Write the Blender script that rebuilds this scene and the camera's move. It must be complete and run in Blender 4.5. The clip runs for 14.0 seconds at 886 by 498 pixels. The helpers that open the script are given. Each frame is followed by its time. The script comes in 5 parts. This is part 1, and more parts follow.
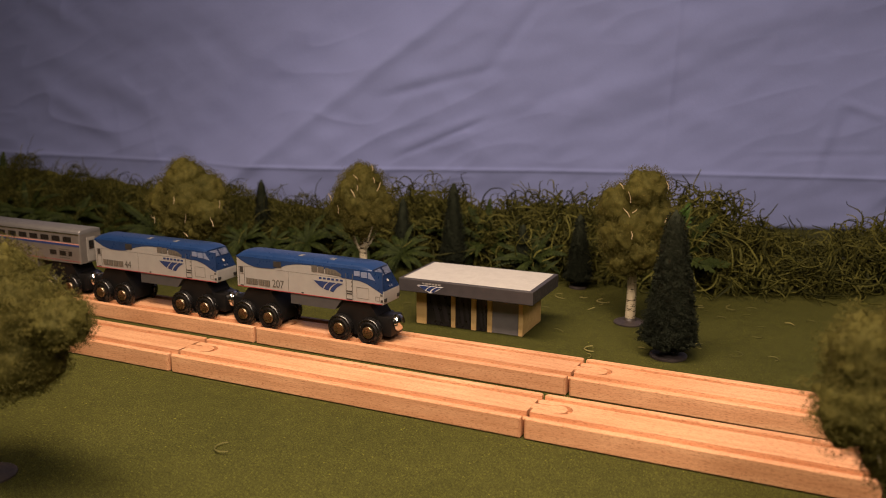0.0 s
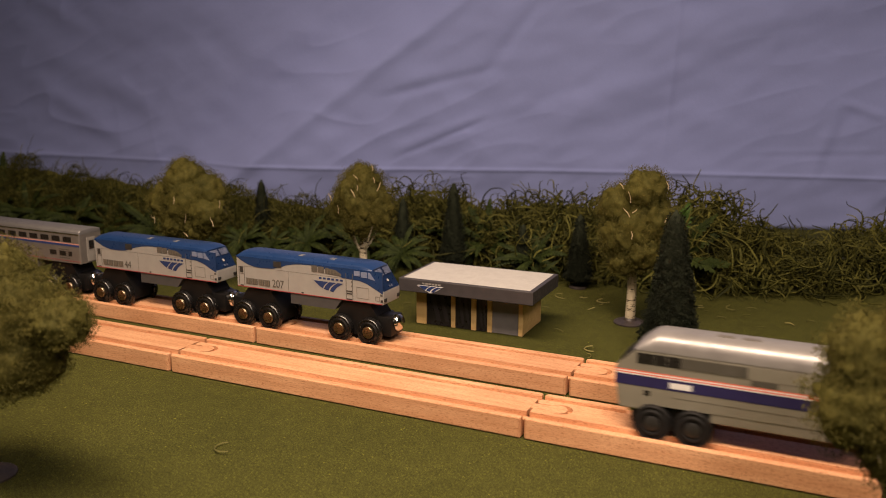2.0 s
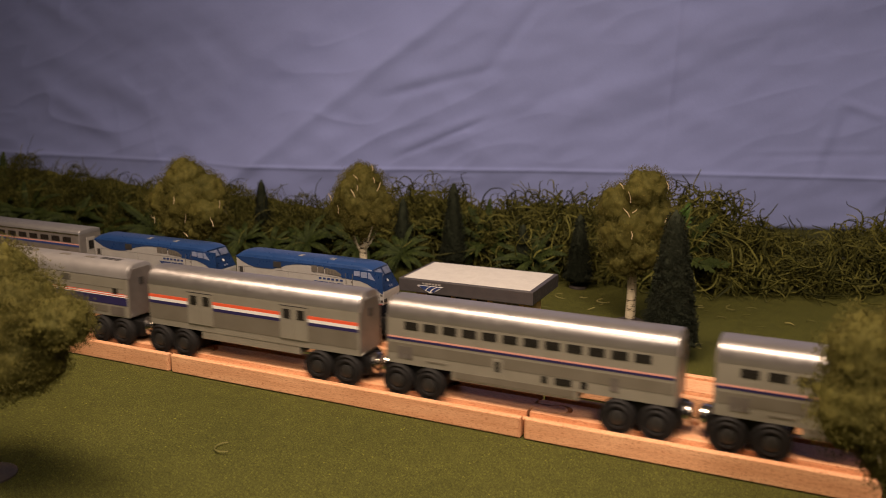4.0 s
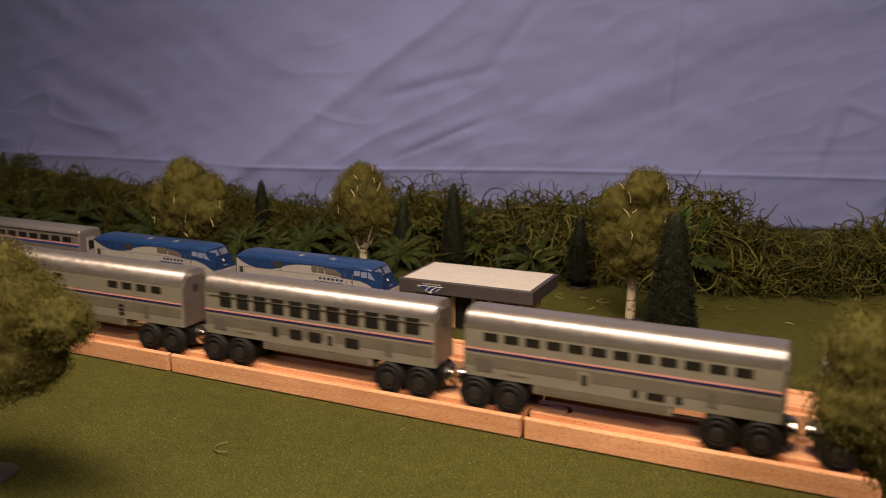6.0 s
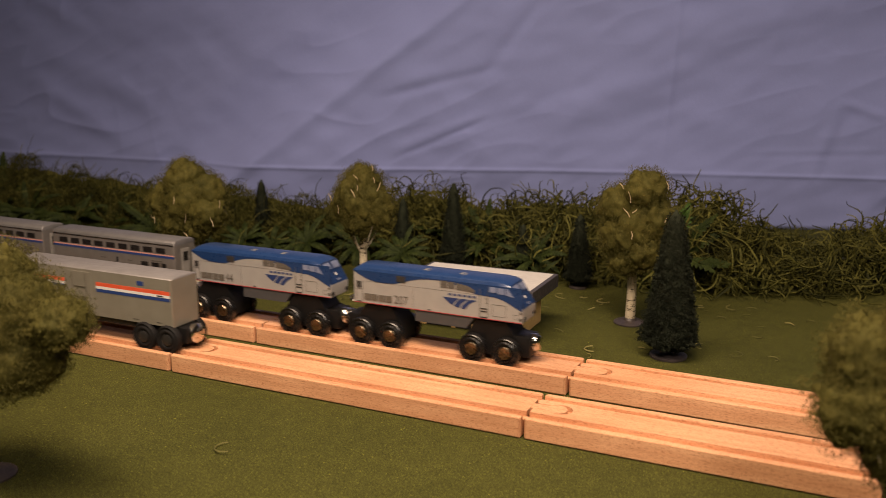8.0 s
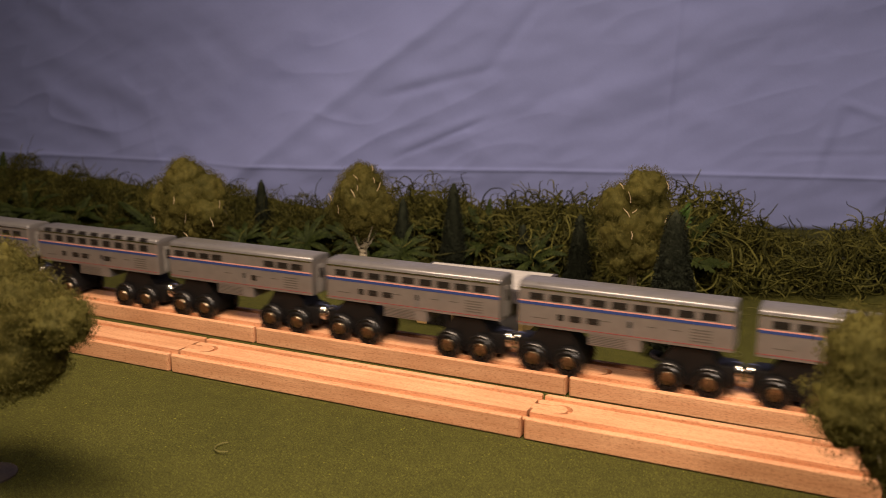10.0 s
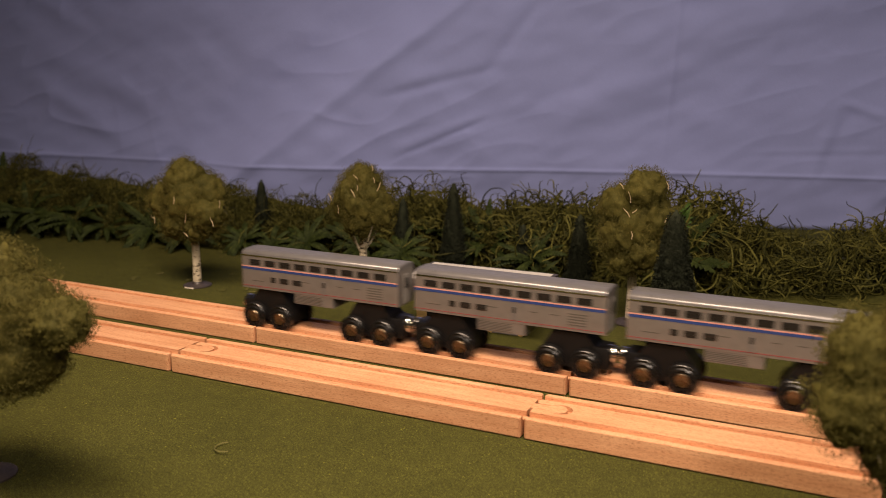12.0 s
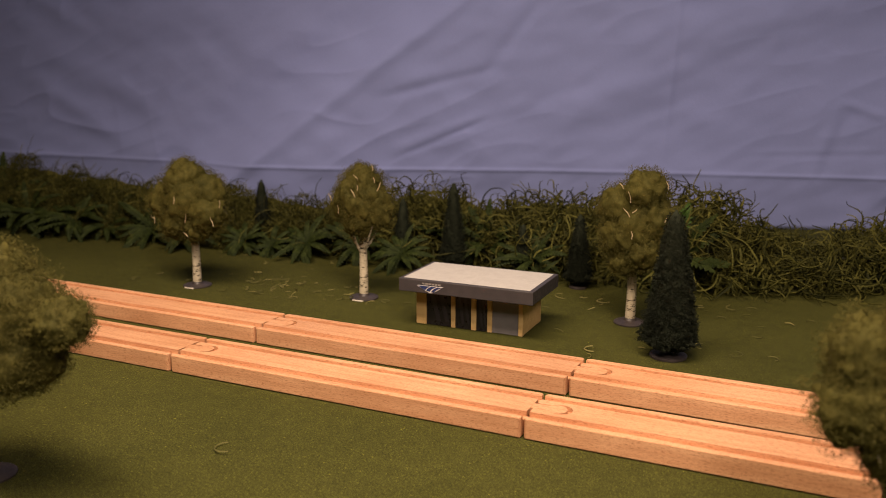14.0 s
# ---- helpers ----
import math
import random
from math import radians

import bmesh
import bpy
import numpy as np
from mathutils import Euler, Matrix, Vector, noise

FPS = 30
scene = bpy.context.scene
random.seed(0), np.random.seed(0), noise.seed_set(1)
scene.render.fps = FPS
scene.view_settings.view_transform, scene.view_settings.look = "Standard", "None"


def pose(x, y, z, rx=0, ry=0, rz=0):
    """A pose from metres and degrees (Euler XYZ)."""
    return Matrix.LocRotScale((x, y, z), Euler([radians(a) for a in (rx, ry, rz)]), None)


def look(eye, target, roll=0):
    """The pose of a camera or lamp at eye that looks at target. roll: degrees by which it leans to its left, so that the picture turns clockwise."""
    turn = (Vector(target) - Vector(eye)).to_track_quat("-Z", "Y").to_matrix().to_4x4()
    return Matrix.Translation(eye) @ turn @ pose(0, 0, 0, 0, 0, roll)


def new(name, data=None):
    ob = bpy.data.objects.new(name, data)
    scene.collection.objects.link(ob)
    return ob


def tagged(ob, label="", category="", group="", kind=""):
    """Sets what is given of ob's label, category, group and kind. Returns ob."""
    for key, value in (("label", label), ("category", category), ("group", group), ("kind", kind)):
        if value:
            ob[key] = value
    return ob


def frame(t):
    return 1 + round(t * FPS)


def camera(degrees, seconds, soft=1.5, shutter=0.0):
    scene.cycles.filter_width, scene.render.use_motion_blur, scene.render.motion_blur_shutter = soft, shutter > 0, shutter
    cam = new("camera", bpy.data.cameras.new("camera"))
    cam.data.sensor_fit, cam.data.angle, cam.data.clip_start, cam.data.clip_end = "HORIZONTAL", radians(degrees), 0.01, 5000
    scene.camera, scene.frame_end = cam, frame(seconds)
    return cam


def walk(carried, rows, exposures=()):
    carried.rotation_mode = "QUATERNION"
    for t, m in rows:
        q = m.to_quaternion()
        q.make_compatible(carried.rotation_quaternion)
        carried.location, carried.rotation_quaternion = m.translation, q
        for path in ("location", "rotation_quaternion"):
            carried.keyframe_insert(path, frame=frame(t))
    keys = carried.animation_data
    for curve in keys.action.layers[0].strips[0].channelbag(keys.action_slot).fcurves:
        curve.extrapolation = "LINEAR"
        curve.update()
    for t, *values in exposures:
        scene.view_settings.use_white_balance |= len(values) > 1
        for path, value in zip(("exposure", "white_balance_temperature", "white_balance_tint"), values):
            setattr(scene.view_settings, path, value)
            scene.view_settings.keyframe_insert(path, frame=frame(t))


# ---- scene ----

# ---------------------------------------------------------------- camera
cam = camera(53.96, 14.0, soft=0.6, shutter=0.38)
cam.data.dof.use_dof = True
cam.data.dof.focus_distance = 0.56
cam.data.dof.aperture_fstop = 10.5
EYE = (0.1462, -0.4101, 0.1955)
AIM = (EYE[0] - 0.4157, EYE[1] + 0.8856, EYE[2] - 0.2070)
STILL = look(EYE, AIM, 0.07)
walk(cam, [(0.0, STILL), (14.0, STILL)])

# ---------------------------------------------------------------- light
scene.view_settings.exposure = 0.0
world = bpy.data.worlds.new("room_air")
scene.world = world
world.use_nodes = True
world.node_tree.nodes["Background"].inputs["Color"].default_value = (0.75, 0.72, 0.85, 1)
world.node_tree.nodes["Background"].inputs["Strength"].default_value = 0.02


def area_lamp(name, eye, target, long, wide, watts, colour, spread=180):
    data = bpy.data.lights.new(name, "AREA")
    data.shape, data.size, data.size_y, data.energy, data.color = "RECTANGLE", long, wide, watts, colour
    data.spread = radians(spread)
    ob = new(name, data)
    ob.matrix_world = look(eye, target)
    return ob


# a shaded strip lamp over the tracks, and a standing lamp off to the side
area_lamp("strip_lamp", (-0.05, -0.26, 0.78), (-0.04, -0.03, 0.0), 0.70, 0.22, 6.8, (1.0, 0.75, 0.55), 115)
area_lamp("standing_lamp", (0.72, -0.92, 0.98), (-0.05, 0.30, 0.12), 0.30, 0.30, 11.4, (1.0, 0.80, 0.64))

# ---------------------------------------------------------------- material kit
MATS = {}


class Nodes:
    """A small helper round a node tree."""

    def __init__(self, name):
        self.mat = bpy.data.materials.new(name)
        self.mat.use_nodes = True
        self.tree = self.mat.node_tree
        self.bsdf = self.tree.nodes["Principled BSDF"]
        self.coord = self.tree.nodes.new("ShaderNodeTexCoord")
        MATS[name] = self.mat

    def add(self, kind, **values):
        n = self.tree.nodes.new(kind)
        for key, value in values.items():
            n.inputs[key].default_value = value
        return n

    def link(self, a, b):
        self.tree.links.new(a, b)

    def spot(self, scale=(1, 1, 1), space="Object"):
        m = self.add("ShaderNodeMapping")
        m.inputs["Scale"].default_value = scale
        self.link(self.coord.outputs[space], m.inputs["Vector"])
        return m.outputs["Vector"]

    def noise(self, scale, detail=4.0, rough=0.55, stretch=(1, 1, 1), space="Object"):
        n = self.add("ShaderNodeTexNoise", Scale=scale, Detail=detail, Roughness=rough)
        self.link(self.spot(stretch, space), n.inputs["Vector"])
        return n.outputs["Fac"]

    def ramp(self, fac, stops):
        r = self.tree.nodes.new("ShaderNodeValToRGB")
        els = r.color_ramp.elements
        while len(els) < len(stops):
            els.new(0.5)
        for el, (at, col) in zip(els, stops):
            el.position, el.color = at, (*col, 1)
        self.link(fac, r.inputs["Fac"])
        return r.outputs["Color"]

    def mix(self, a, b, fac=0.5, how="MIX"):
        m = self.tree.nodes.new("ShaderNodeMix")
        m.data_type, m.blend_type = "RGBA", how
        if isinstance(fac, float):
            m.inputs[0].default_value = fac
        else:
            self.link(fac, m.inputs[0])
        self.link(a, m.inputs[6]), self.link(b, m.inputs[7])
        return m.outputs[2]

    def random_tint(self, colour, amount):
        info = self.tree.nodes.new("ShaderNodeObjectInfo")
        r = self.ramp(info.outputs["Random"], [(0, (1 - amount,) * 3), (1, (1 + amount * 0.4,) * 3)])
        return self.mix(colour, r, 1.0, "MULTIPLY")

    def colour(self, socket):
        self.link(socket, self.bsdf.inputs["Base Color"])

    def bump(self, fac, strength, distance):
        b = self.add("ShaderNodeBump", Strength=strength, Distance=distance)
        self.link(fac, b.inputs["Height"])
        self.link(b.outputs["Normal"], self.bsdf.inputs["Normal"])

    def set(self, **values):
        for key, value in values.items():
            self.bsdf.inputs[key.replace("_", " ")].default_value = value
        return self.mat


def mottled(name, dark, light, scale, rough=0.5, metal=0.0, bump=0.15, size=0.0003, coat=0.0, detail=5.0):
    """A paint, plastic or metal with fine variation and slight relief."""
    n = Nodes(name)
    big = n.noise(scale, detail)
    n.colour(n.ramp(big, [(0.3, dark), (0.7, light)]))
    r = n.ramp(n.noise(scale * 3.1, 3), [(0.3, (rough * 0.8,) * 3), (0.7, (min(1, rough * 1.25),) * 3)])
    n.link(r, n.bsdf.inputs["Roughness"])
    n.bump(n.noise(scale * 6, 3), bump, size)
    n.set(Metallic=metal)
    if coat:
        n.set(Coat_Weight=coat, Coat_Roughness=0.12)
    return n.mat


def wood(name, dark, mid, light, flecks=True, grain=(14, 260, 260)):
    n = Nodes(name)
    rings = n.noise(1.0, 6, 0.6, grain)
    fine = n.noise(1.0, 3, 0.5, (60, 1900, 1900))
    base = n.ramp(rings, [(0.28, dark), (0.5, mid), (0.72, light)])
    base = n.mix(base, n.ramp(fine, [(0.35, (0.84, 0.80, 0.76)), (0.65, (1.05, 1.05, 1.05))]), 0.6, "MULTIPLY")
    if flecks:
        f = n.noise(1.0, 2, 0.5, (330, 1500, 1500))
        base = n.mix(base, n.ramp(f, [(0.36, (0.64, 0.51, 0.42)), (0.44, (1, 1, 1))]), 0.7, "MULTIPLY")
        pores = n.noise(1.0, 3, 0.6, (700, 2400, 2400))
        base = n.mix(base, n.ramp(pores, [(0.32, (0.76, 0.70, 0.64)), (0.50, (1, 1, 1))]), 0.9, "MULTIPLY")
    stain = n.noise(16, 3)
    base = n.mix(base, n.ramp(stain, [(0.35, (0.86, 0.82, 0.78)), (0.65, (1.04, 1.04, 1.04))]), 0.8, "MULTIPLY")
    n.colour(n.random_tint(base, 0.10))
    n.bump(fine, 0.25, 0.0002)
    n.set(Roughness=0.48)
    return n.mat


# ---------------------------------------------------------------- materials
beech = wood("beech", (0.58, 0.290, 0.148), (0.67, 0.363, 0.202), (0.74, 0.433, 0.252))
pale_wood = wood("pale_wood", (0.62, 0.40, 0.16), (0.72, 0.49, 0.21), (0.78, 0.56, 0.27), flecks=False)

n = Nodes("flock_mat")
g1 = n.noise(9, 4)
g2 = n.noise(1300, 4, 0.7)
g3 = n.noise(120, 5, 0.65)
g4 = n.noise(620, 2, 0.5)
c0 = n.ramp(g1, [(0.3, (0.047, 0.049, 0.010)), (0.7, (0.063, 0.064, 0.0138))])
c0 = n.mix(c0, n.ramp(g3, [(0.3, (0.80, 0.80, 0.78)), (0.7, (1.12, 1.12, 1.1))]), 1.0, "MULTIPLY")
c0 = n.mix(c0, n.ramp(g2, [(0.34, (0.34, 0.36, 0.36)), (0.52, (1.0, 1.0, 1.0)), (0.68, (2.4, 2.3, 1.9))]), 1.0, "MULTIPLY")
c0 = n.mix(c0, n.ramp(g4, [(0.30, (0.72, 0.72, 0.72)), (0.50, (1.0, 1.0, 1.0)), (0.68, (1.22, 1.22, 1.2)), (0.74, (3.0, 2.8, 2.4))]), 1.0, "MULTIPLY")
n.colour(c0)
n.bump(g2, 1.0, 0.0007)
flock = n.set(Roughness=0.95, Specular_IOR_Level=0.15)

n = Nodes("blue_cloth")
weave = n.noise(1500, 2)
c0 = n.ramp(n.noise(3.0, 4), [(0.3, (0.250, 0.292, 0.590)), (0.7, (0.282, 0.329, 0.655))])
c0 = n.mix(c0, n.ramp(weave, [(0.3, (0.93, 0.93, 0.93)), (0.7, (1.04, 1.04, 1.04))]), 1.0, "MULTIPLY")
n.colour(c0)
n.bump(n.noise(60, 5, 0.6), 0.25, 0.002)
cloth = n.set(Roughness=0.85, Sheen_Weight=0.15, Specular_IOR_Level=0.2)

wall_paint = mottled("wall_paint", (0.46, 0.435, 0.41), (0.52, 0.495, 0.465), 6, 0.9)
white_body = mottled("white_body", (0.31, 0.298, 0.284), (0.345, 0.333, 0.316), 160, 0.38, 0.15, 0.06)
blue_paint = mottled("blue_paint", (0.009, 0.030, 0.102), (0.012, 0.036, 0.118), 150, 0.32, 0.0, 0.06, coat=0.3)
logo_blue = mottled("logo_blue", (0.014, 0.030, 0.105), (0.018, 0.036, 0.12), 150, 0.45)
black_plastic = mottled("black_plastic", (0.005, 0.005, 0.005), (0.009, 0.008, 0.008), 180, 0.26, 0.0, 0.06)
matt_black = mottled("matt_black", (0.008, 0.008, 0.008), (0.013, 0.012, 0.012), 180, 0.6, 0.0, 0.1)
matt_black.node_tree.nodes["Principled BSDF"].inputs["Specular IOR Level"].default_value = 0.12
dull_black = mottled("dull_black", (0.012, 0.011, 0.011), (0.020, 0.019, 0.018), 180, 0.5, 0.0, 0.1)
bogie_black = mottled("bogie_black", (0.006, 0.006, 0.006), (0.010, 0.009, 0.009), 180, 0.36, 0.0, 0.06)
bogie_black.node_tree.nodes["Principled BSDF"].inputs["Specular IOR Level"].default_value = 0.2
brass = mottled("brass", (0.30, 0.24, 0.16), (0.44, 0.36, 0.25), 300, 0.3, 1.0, 0.15)
chrome = mottled("chrome", (0.60, 0.57, 0.53), (0.70, 0.67, 0.63), 200, 0.14, 1.0, 0.05)
tank_grey = mottled("tank_grey", (0.050, 0.049, 0.050), (0.062, 0.060, 0.061), 160, 0.45)
ink = mottled("ink", (0.022, 0.020, 0.020), (0.035, 0.032, 0.030), 300, 0.5)
grille = mottled("grille", (0.075, 0.066, 0.056), (0.11, 0.098, 0.085), 700, 0.5)
glass_paint = mottled("glass_paint", (0.009, 0.008, 0.008), (0.016, 0.014, 0.014), 200, 0.3)
pale_glass = mottled("pale_glass", (0.15, 0.175, 0.27), (0.20, 0.225, 0.33), 200, 0.18)
red_line = mottled("red_line", (0.26, 0.035, 0.04), (0.30, 0.045, 0.05), 200, 0.45)
stripe_red = mottled("stripe_red", (0.62, 0.085, 0.035), (0.68, 0.10, 0.045), 200, 0.42)
stripe_white = mottled("stripe_white", (0.66, 0.64, 0.62), (0.72, 0.70, 0.68), 200, 0.42)
stripe_blue = mottled("stripe_blue", (0.018, 0.042, 0.165), (0.023, 0.050, 0.19), 200, 0.42)
stripe_navy = mottled("stripe_navy", (0.018, 0.014, 0.065), (0.022, 0.018, 0.080), 200, 0.42)
stripe_pink = mottled("stripe_pink", (0.50, 0.23, 0.19), (0.56, 0.27, 0.22), 200, 0.42)
silver_far = mottled("silver_far", (0.19, 0.174, 0.163), (0.228, 0.21, 0.198), 120, 0.38, 0.45, 0.06)
roof_far = mottled("roof_far", (0.165, 0.158, 0.16), (0.205, 0.198, 0.198), 120, 0.34, 0.45, 0.06)
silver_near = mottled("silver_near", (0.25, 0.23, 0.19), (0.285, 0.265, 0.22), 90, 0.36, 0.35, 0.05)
panel_dark = mottled("panel_dark", (0.085, 0.078, 0.066), (0.11, 0.10, 0.086), 90, 0.4, 0.3, 0.05)
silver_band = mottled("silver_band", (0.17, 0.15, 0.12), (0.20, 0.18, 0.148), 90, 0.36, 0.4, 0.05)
# paler than the walls: some of the lamp's sheen is put into this tone
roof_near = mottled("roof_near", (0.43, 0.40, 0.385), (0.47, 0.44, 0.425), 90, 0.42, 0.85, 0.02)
# anisotropic skin: its gloss runs along the roof
grain_way = roof_near.node_tree.nodes.new("ShaderNodeTangent")
grain_way.direction_type, grain_way.axis = "RADIAL", "X"
roof_skin = roof_near.node_tree.nodes["Principled BSDF"]
roof_near.node_tree.links.new(grain_way.outputs["Tangent"], roof_skin.inputs["Tangent"])
roof_skin.inputs["Anisotropic"].default_value = 0.75
roof_skin.inputs["Anisotropic Rotation"].default_value = 0.25
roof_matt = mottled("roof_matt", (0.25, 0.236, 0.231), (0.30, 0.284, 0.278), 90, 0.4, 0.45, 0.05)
# shade of the car ends is put into this tone; seams and vents share it
steel_end = mottled("steel_end", (0.15, 0.132, 0.122), (0.20, 0.176, 0.163), 140, 0.38, 0.5, 0.06)
roof_white = mottled("roof_white", (0.42, 0.40, 0.38), (0.47, 0.45, 0.425), 120, 0.55)
slate_paint = mottled("slate_paint", (0.038, 0.034, 0.037), (0.050, 0.045, 0.048), 160, 0.5)
panel_grey = mottled("panel_grey", (0.165, 0.150, 0.152), (0.19, 0.174, 0.176), 160, 0.5)
panel_pale = mottled("panel_pale", (0.22, 0.205, 0.19), (0.27, 0.255, 0.235), 160, 0.45)
dark_pane = mottled("dark_pane", (0.014, 0.012, 0.014), (0.022, 0.018, 0.020), 120, 0.3)
glare = mottled("glare", (0.030, 0.025, 0.030), (0.036, 0.030, 0.036), 120, 0.35)

# ---------------------------------------------------------------- mesh kit


def mesh_of(name, bm, material, smooth=None):
    bmesh.ops.recalc_face_normals(bm, faces=bm.faces)
    me = bpy.data.meshes.new(name)
    bm.to_mesh(me)
    bm.free()
    me.materials.append(material)
    if smooth:
        me.shade_smooth()
        me.set_sharp_from_angle(angle=radians(smooth))
    return me


def part(name, bm, material, parent, label="", smooth=None):
    ob = new(name, bm if isinstance(bm, bpy.types.Mesh) else mesh_of(name, bm, material, smooth))
    ob.parent = parent
    return tagged(ob, label)


def thing(name, m, label, category, group=""):
    ob = new(name)
    ob.empty_display_size = 0.01
    ob.matrix_basis = m
    return tagged(ob, label, category, group)


def box(bm, x0, x1, y0, y1, z0, z1, bevel=0.0):
    made = bmesh.ops.create_cube(bm, size=1.0)["verts"]
    bmesh.ops.scale(bm, vec=(x1 - x0, y1 - y0, z1 - z0), verts=made)
    bmesh.ops.translate(bm, vec=((x0 + x1) / 2, (y0 + y1) / 2, (z0 + z1) / 2), verts=made)
    if bevel:
        edges = {e for v in made for e in v.link_edges}
        bmesh.ops.bevel(bm, geom=list(edges), offset=bevel, segments=2, affect="EDGES", profile=0.5)


def loft(bm, rings, caps=True):
    """Join rings of points, each of the same count, into a skin."""
    rows = [[bm.verts.new(p) for p in ring] for ring in rings]
    for a, b in zip(rows, rows[1:]):
        for i in range(len(a)):
            j = (i + 1) % len(a)
            bm.faces.new((a[i], a[j], b[j], b[i]))
    if caps:
        bm.faces.new(rows[0][::-1]), bm.faces.new(rows[-1])


def prism(bm, outline, axis, a, b):
    """A flat outline swept along an axis from a to b."""
    put = {"x": lambda p, t: (t, p[0], p[1]), "y": lambda p, t: (p[0], t, p[1]), "z": lambda p, t: (p[0], p[1], t)}[axis]
    loft(bm, [[put(p, a) for p in outline], [put(p, b) for p in outline]])


def lathe(bm, rings, axis="z", seg=20, at=(0, 0, 0)):
    """A body of revolution: rings of (place on the axis, radius)."""
    out = []
    for h, r in rings:
        ring = []
        for i in range(seg):
            a = 2 * math.pi * i / seg
            u, v = max(r, 1e-5) * math.cos(a), max(r, 1e-5) * math.sin(a)
            p = {"x": (h, u, v), "y": (u, h, v), "z": (u, v, h)}[axis]
            ring.append((p[0] + at[0], p[1] + at[1], p[2] + at[2]))
        out.append(ring)
    loft(bm, out)


def tube(bm, path, radii, seg=6):
    """A tapered tube along a path."""
    path = [Vector(p) for p in path]
    rings = []
    for i, p in enumerate(path):
        d = (path[min(i + 1, len(path) - 1)] - path[max(i - 1, 0)]).normalized()
        side = d.orthogonal().normalized()
        other = d.cross(side)
        rings.append([p + (side * math.cos(2 * math.pi * k / seg) + other * math.sin(2 * math.pi * k / seg)) * radii[i] for k in range(seg)])
    loft(bm, rings)


def fresh(fill, *args):
    bm = bmesh.new()
    fill(bm, *args)
    return bm


# ---------------------------------------------------------------- the setting


def build_room():
    """The painted room that holds the layout, and its ceiling."""
    for name, args in (("wall_north", (-3.6, 3.6, 3.0, 3.1)), ("wall_south", (-3.6, 3.6, -3.1, -3.0)),
                       ("wall_east", (3.6, 3.7, -3.1, 3.1)), ("wall_west", (-3.7, -3.6, -3.1, 3.1))):
        ob = new(name, mesh_of(name, fresh(box, *args, -0.02, 1.7), wall_paint))
        tagged(ob, "plain painted wall of the room", "wall", kind="structure")
    ob = new("ceiling", mesh_of("ceiling", fresh(box, -3.7, 3.7, -3.1, 3.1, 1.7, 1.8), wall_paint))
    tagged(ob, "plain painted ceiling", "ceiling", kind="structure")


def build_ground():
    bm = bmesh.new()
    bmesh.ops.create_grid(bm, x_segments=120, y_segments=100, size=1.0)
    for v in bm.verts:
        v.co.x *= 3.6
        v.co.y *= 3.0
        v.co.z = 0.0
    ob = new("ground", mesh_of("ground", bm, flock, 60))
    tagged(ob, "olive green flocked grass mat covering the table", "ground", kind="structure")


CLOTH_A, CLOTH_B = Vector((-1.30, 0.245)), Vector((0.95, 0.985))


def ridge(u, z, u0, z0, u1, z1, width, height):
    """Height of a soft crease from (u0, z0) to (u1, z1)."""
    du, dz = u1 - u0, z1 - z0
    ln = math.hypot(du, dz)
    t = ((u - u0) * du + (z - z0) * dz) / ln / ln
    d = abs((u - u0) * dz - (z - z0) * du) / ln
    fade = max(0.0, min(1.0, 4 * t, 4 * (1 - t)))
    return height * math.exp(-(d / width) ** 2) * fade


def fold(u, z, u0, z0, u1, z1, above, below, height):
    """A fold that is steep above its crest and runs out slowly below."""
    du, dz = u1 - u0, z1 - z0
    d = ((u - u0) * dz - (z - z0) * du) / math.hypot(du, dz)
    return height * math.exp(-(d / (below if d > 0 else above)) ** 2)


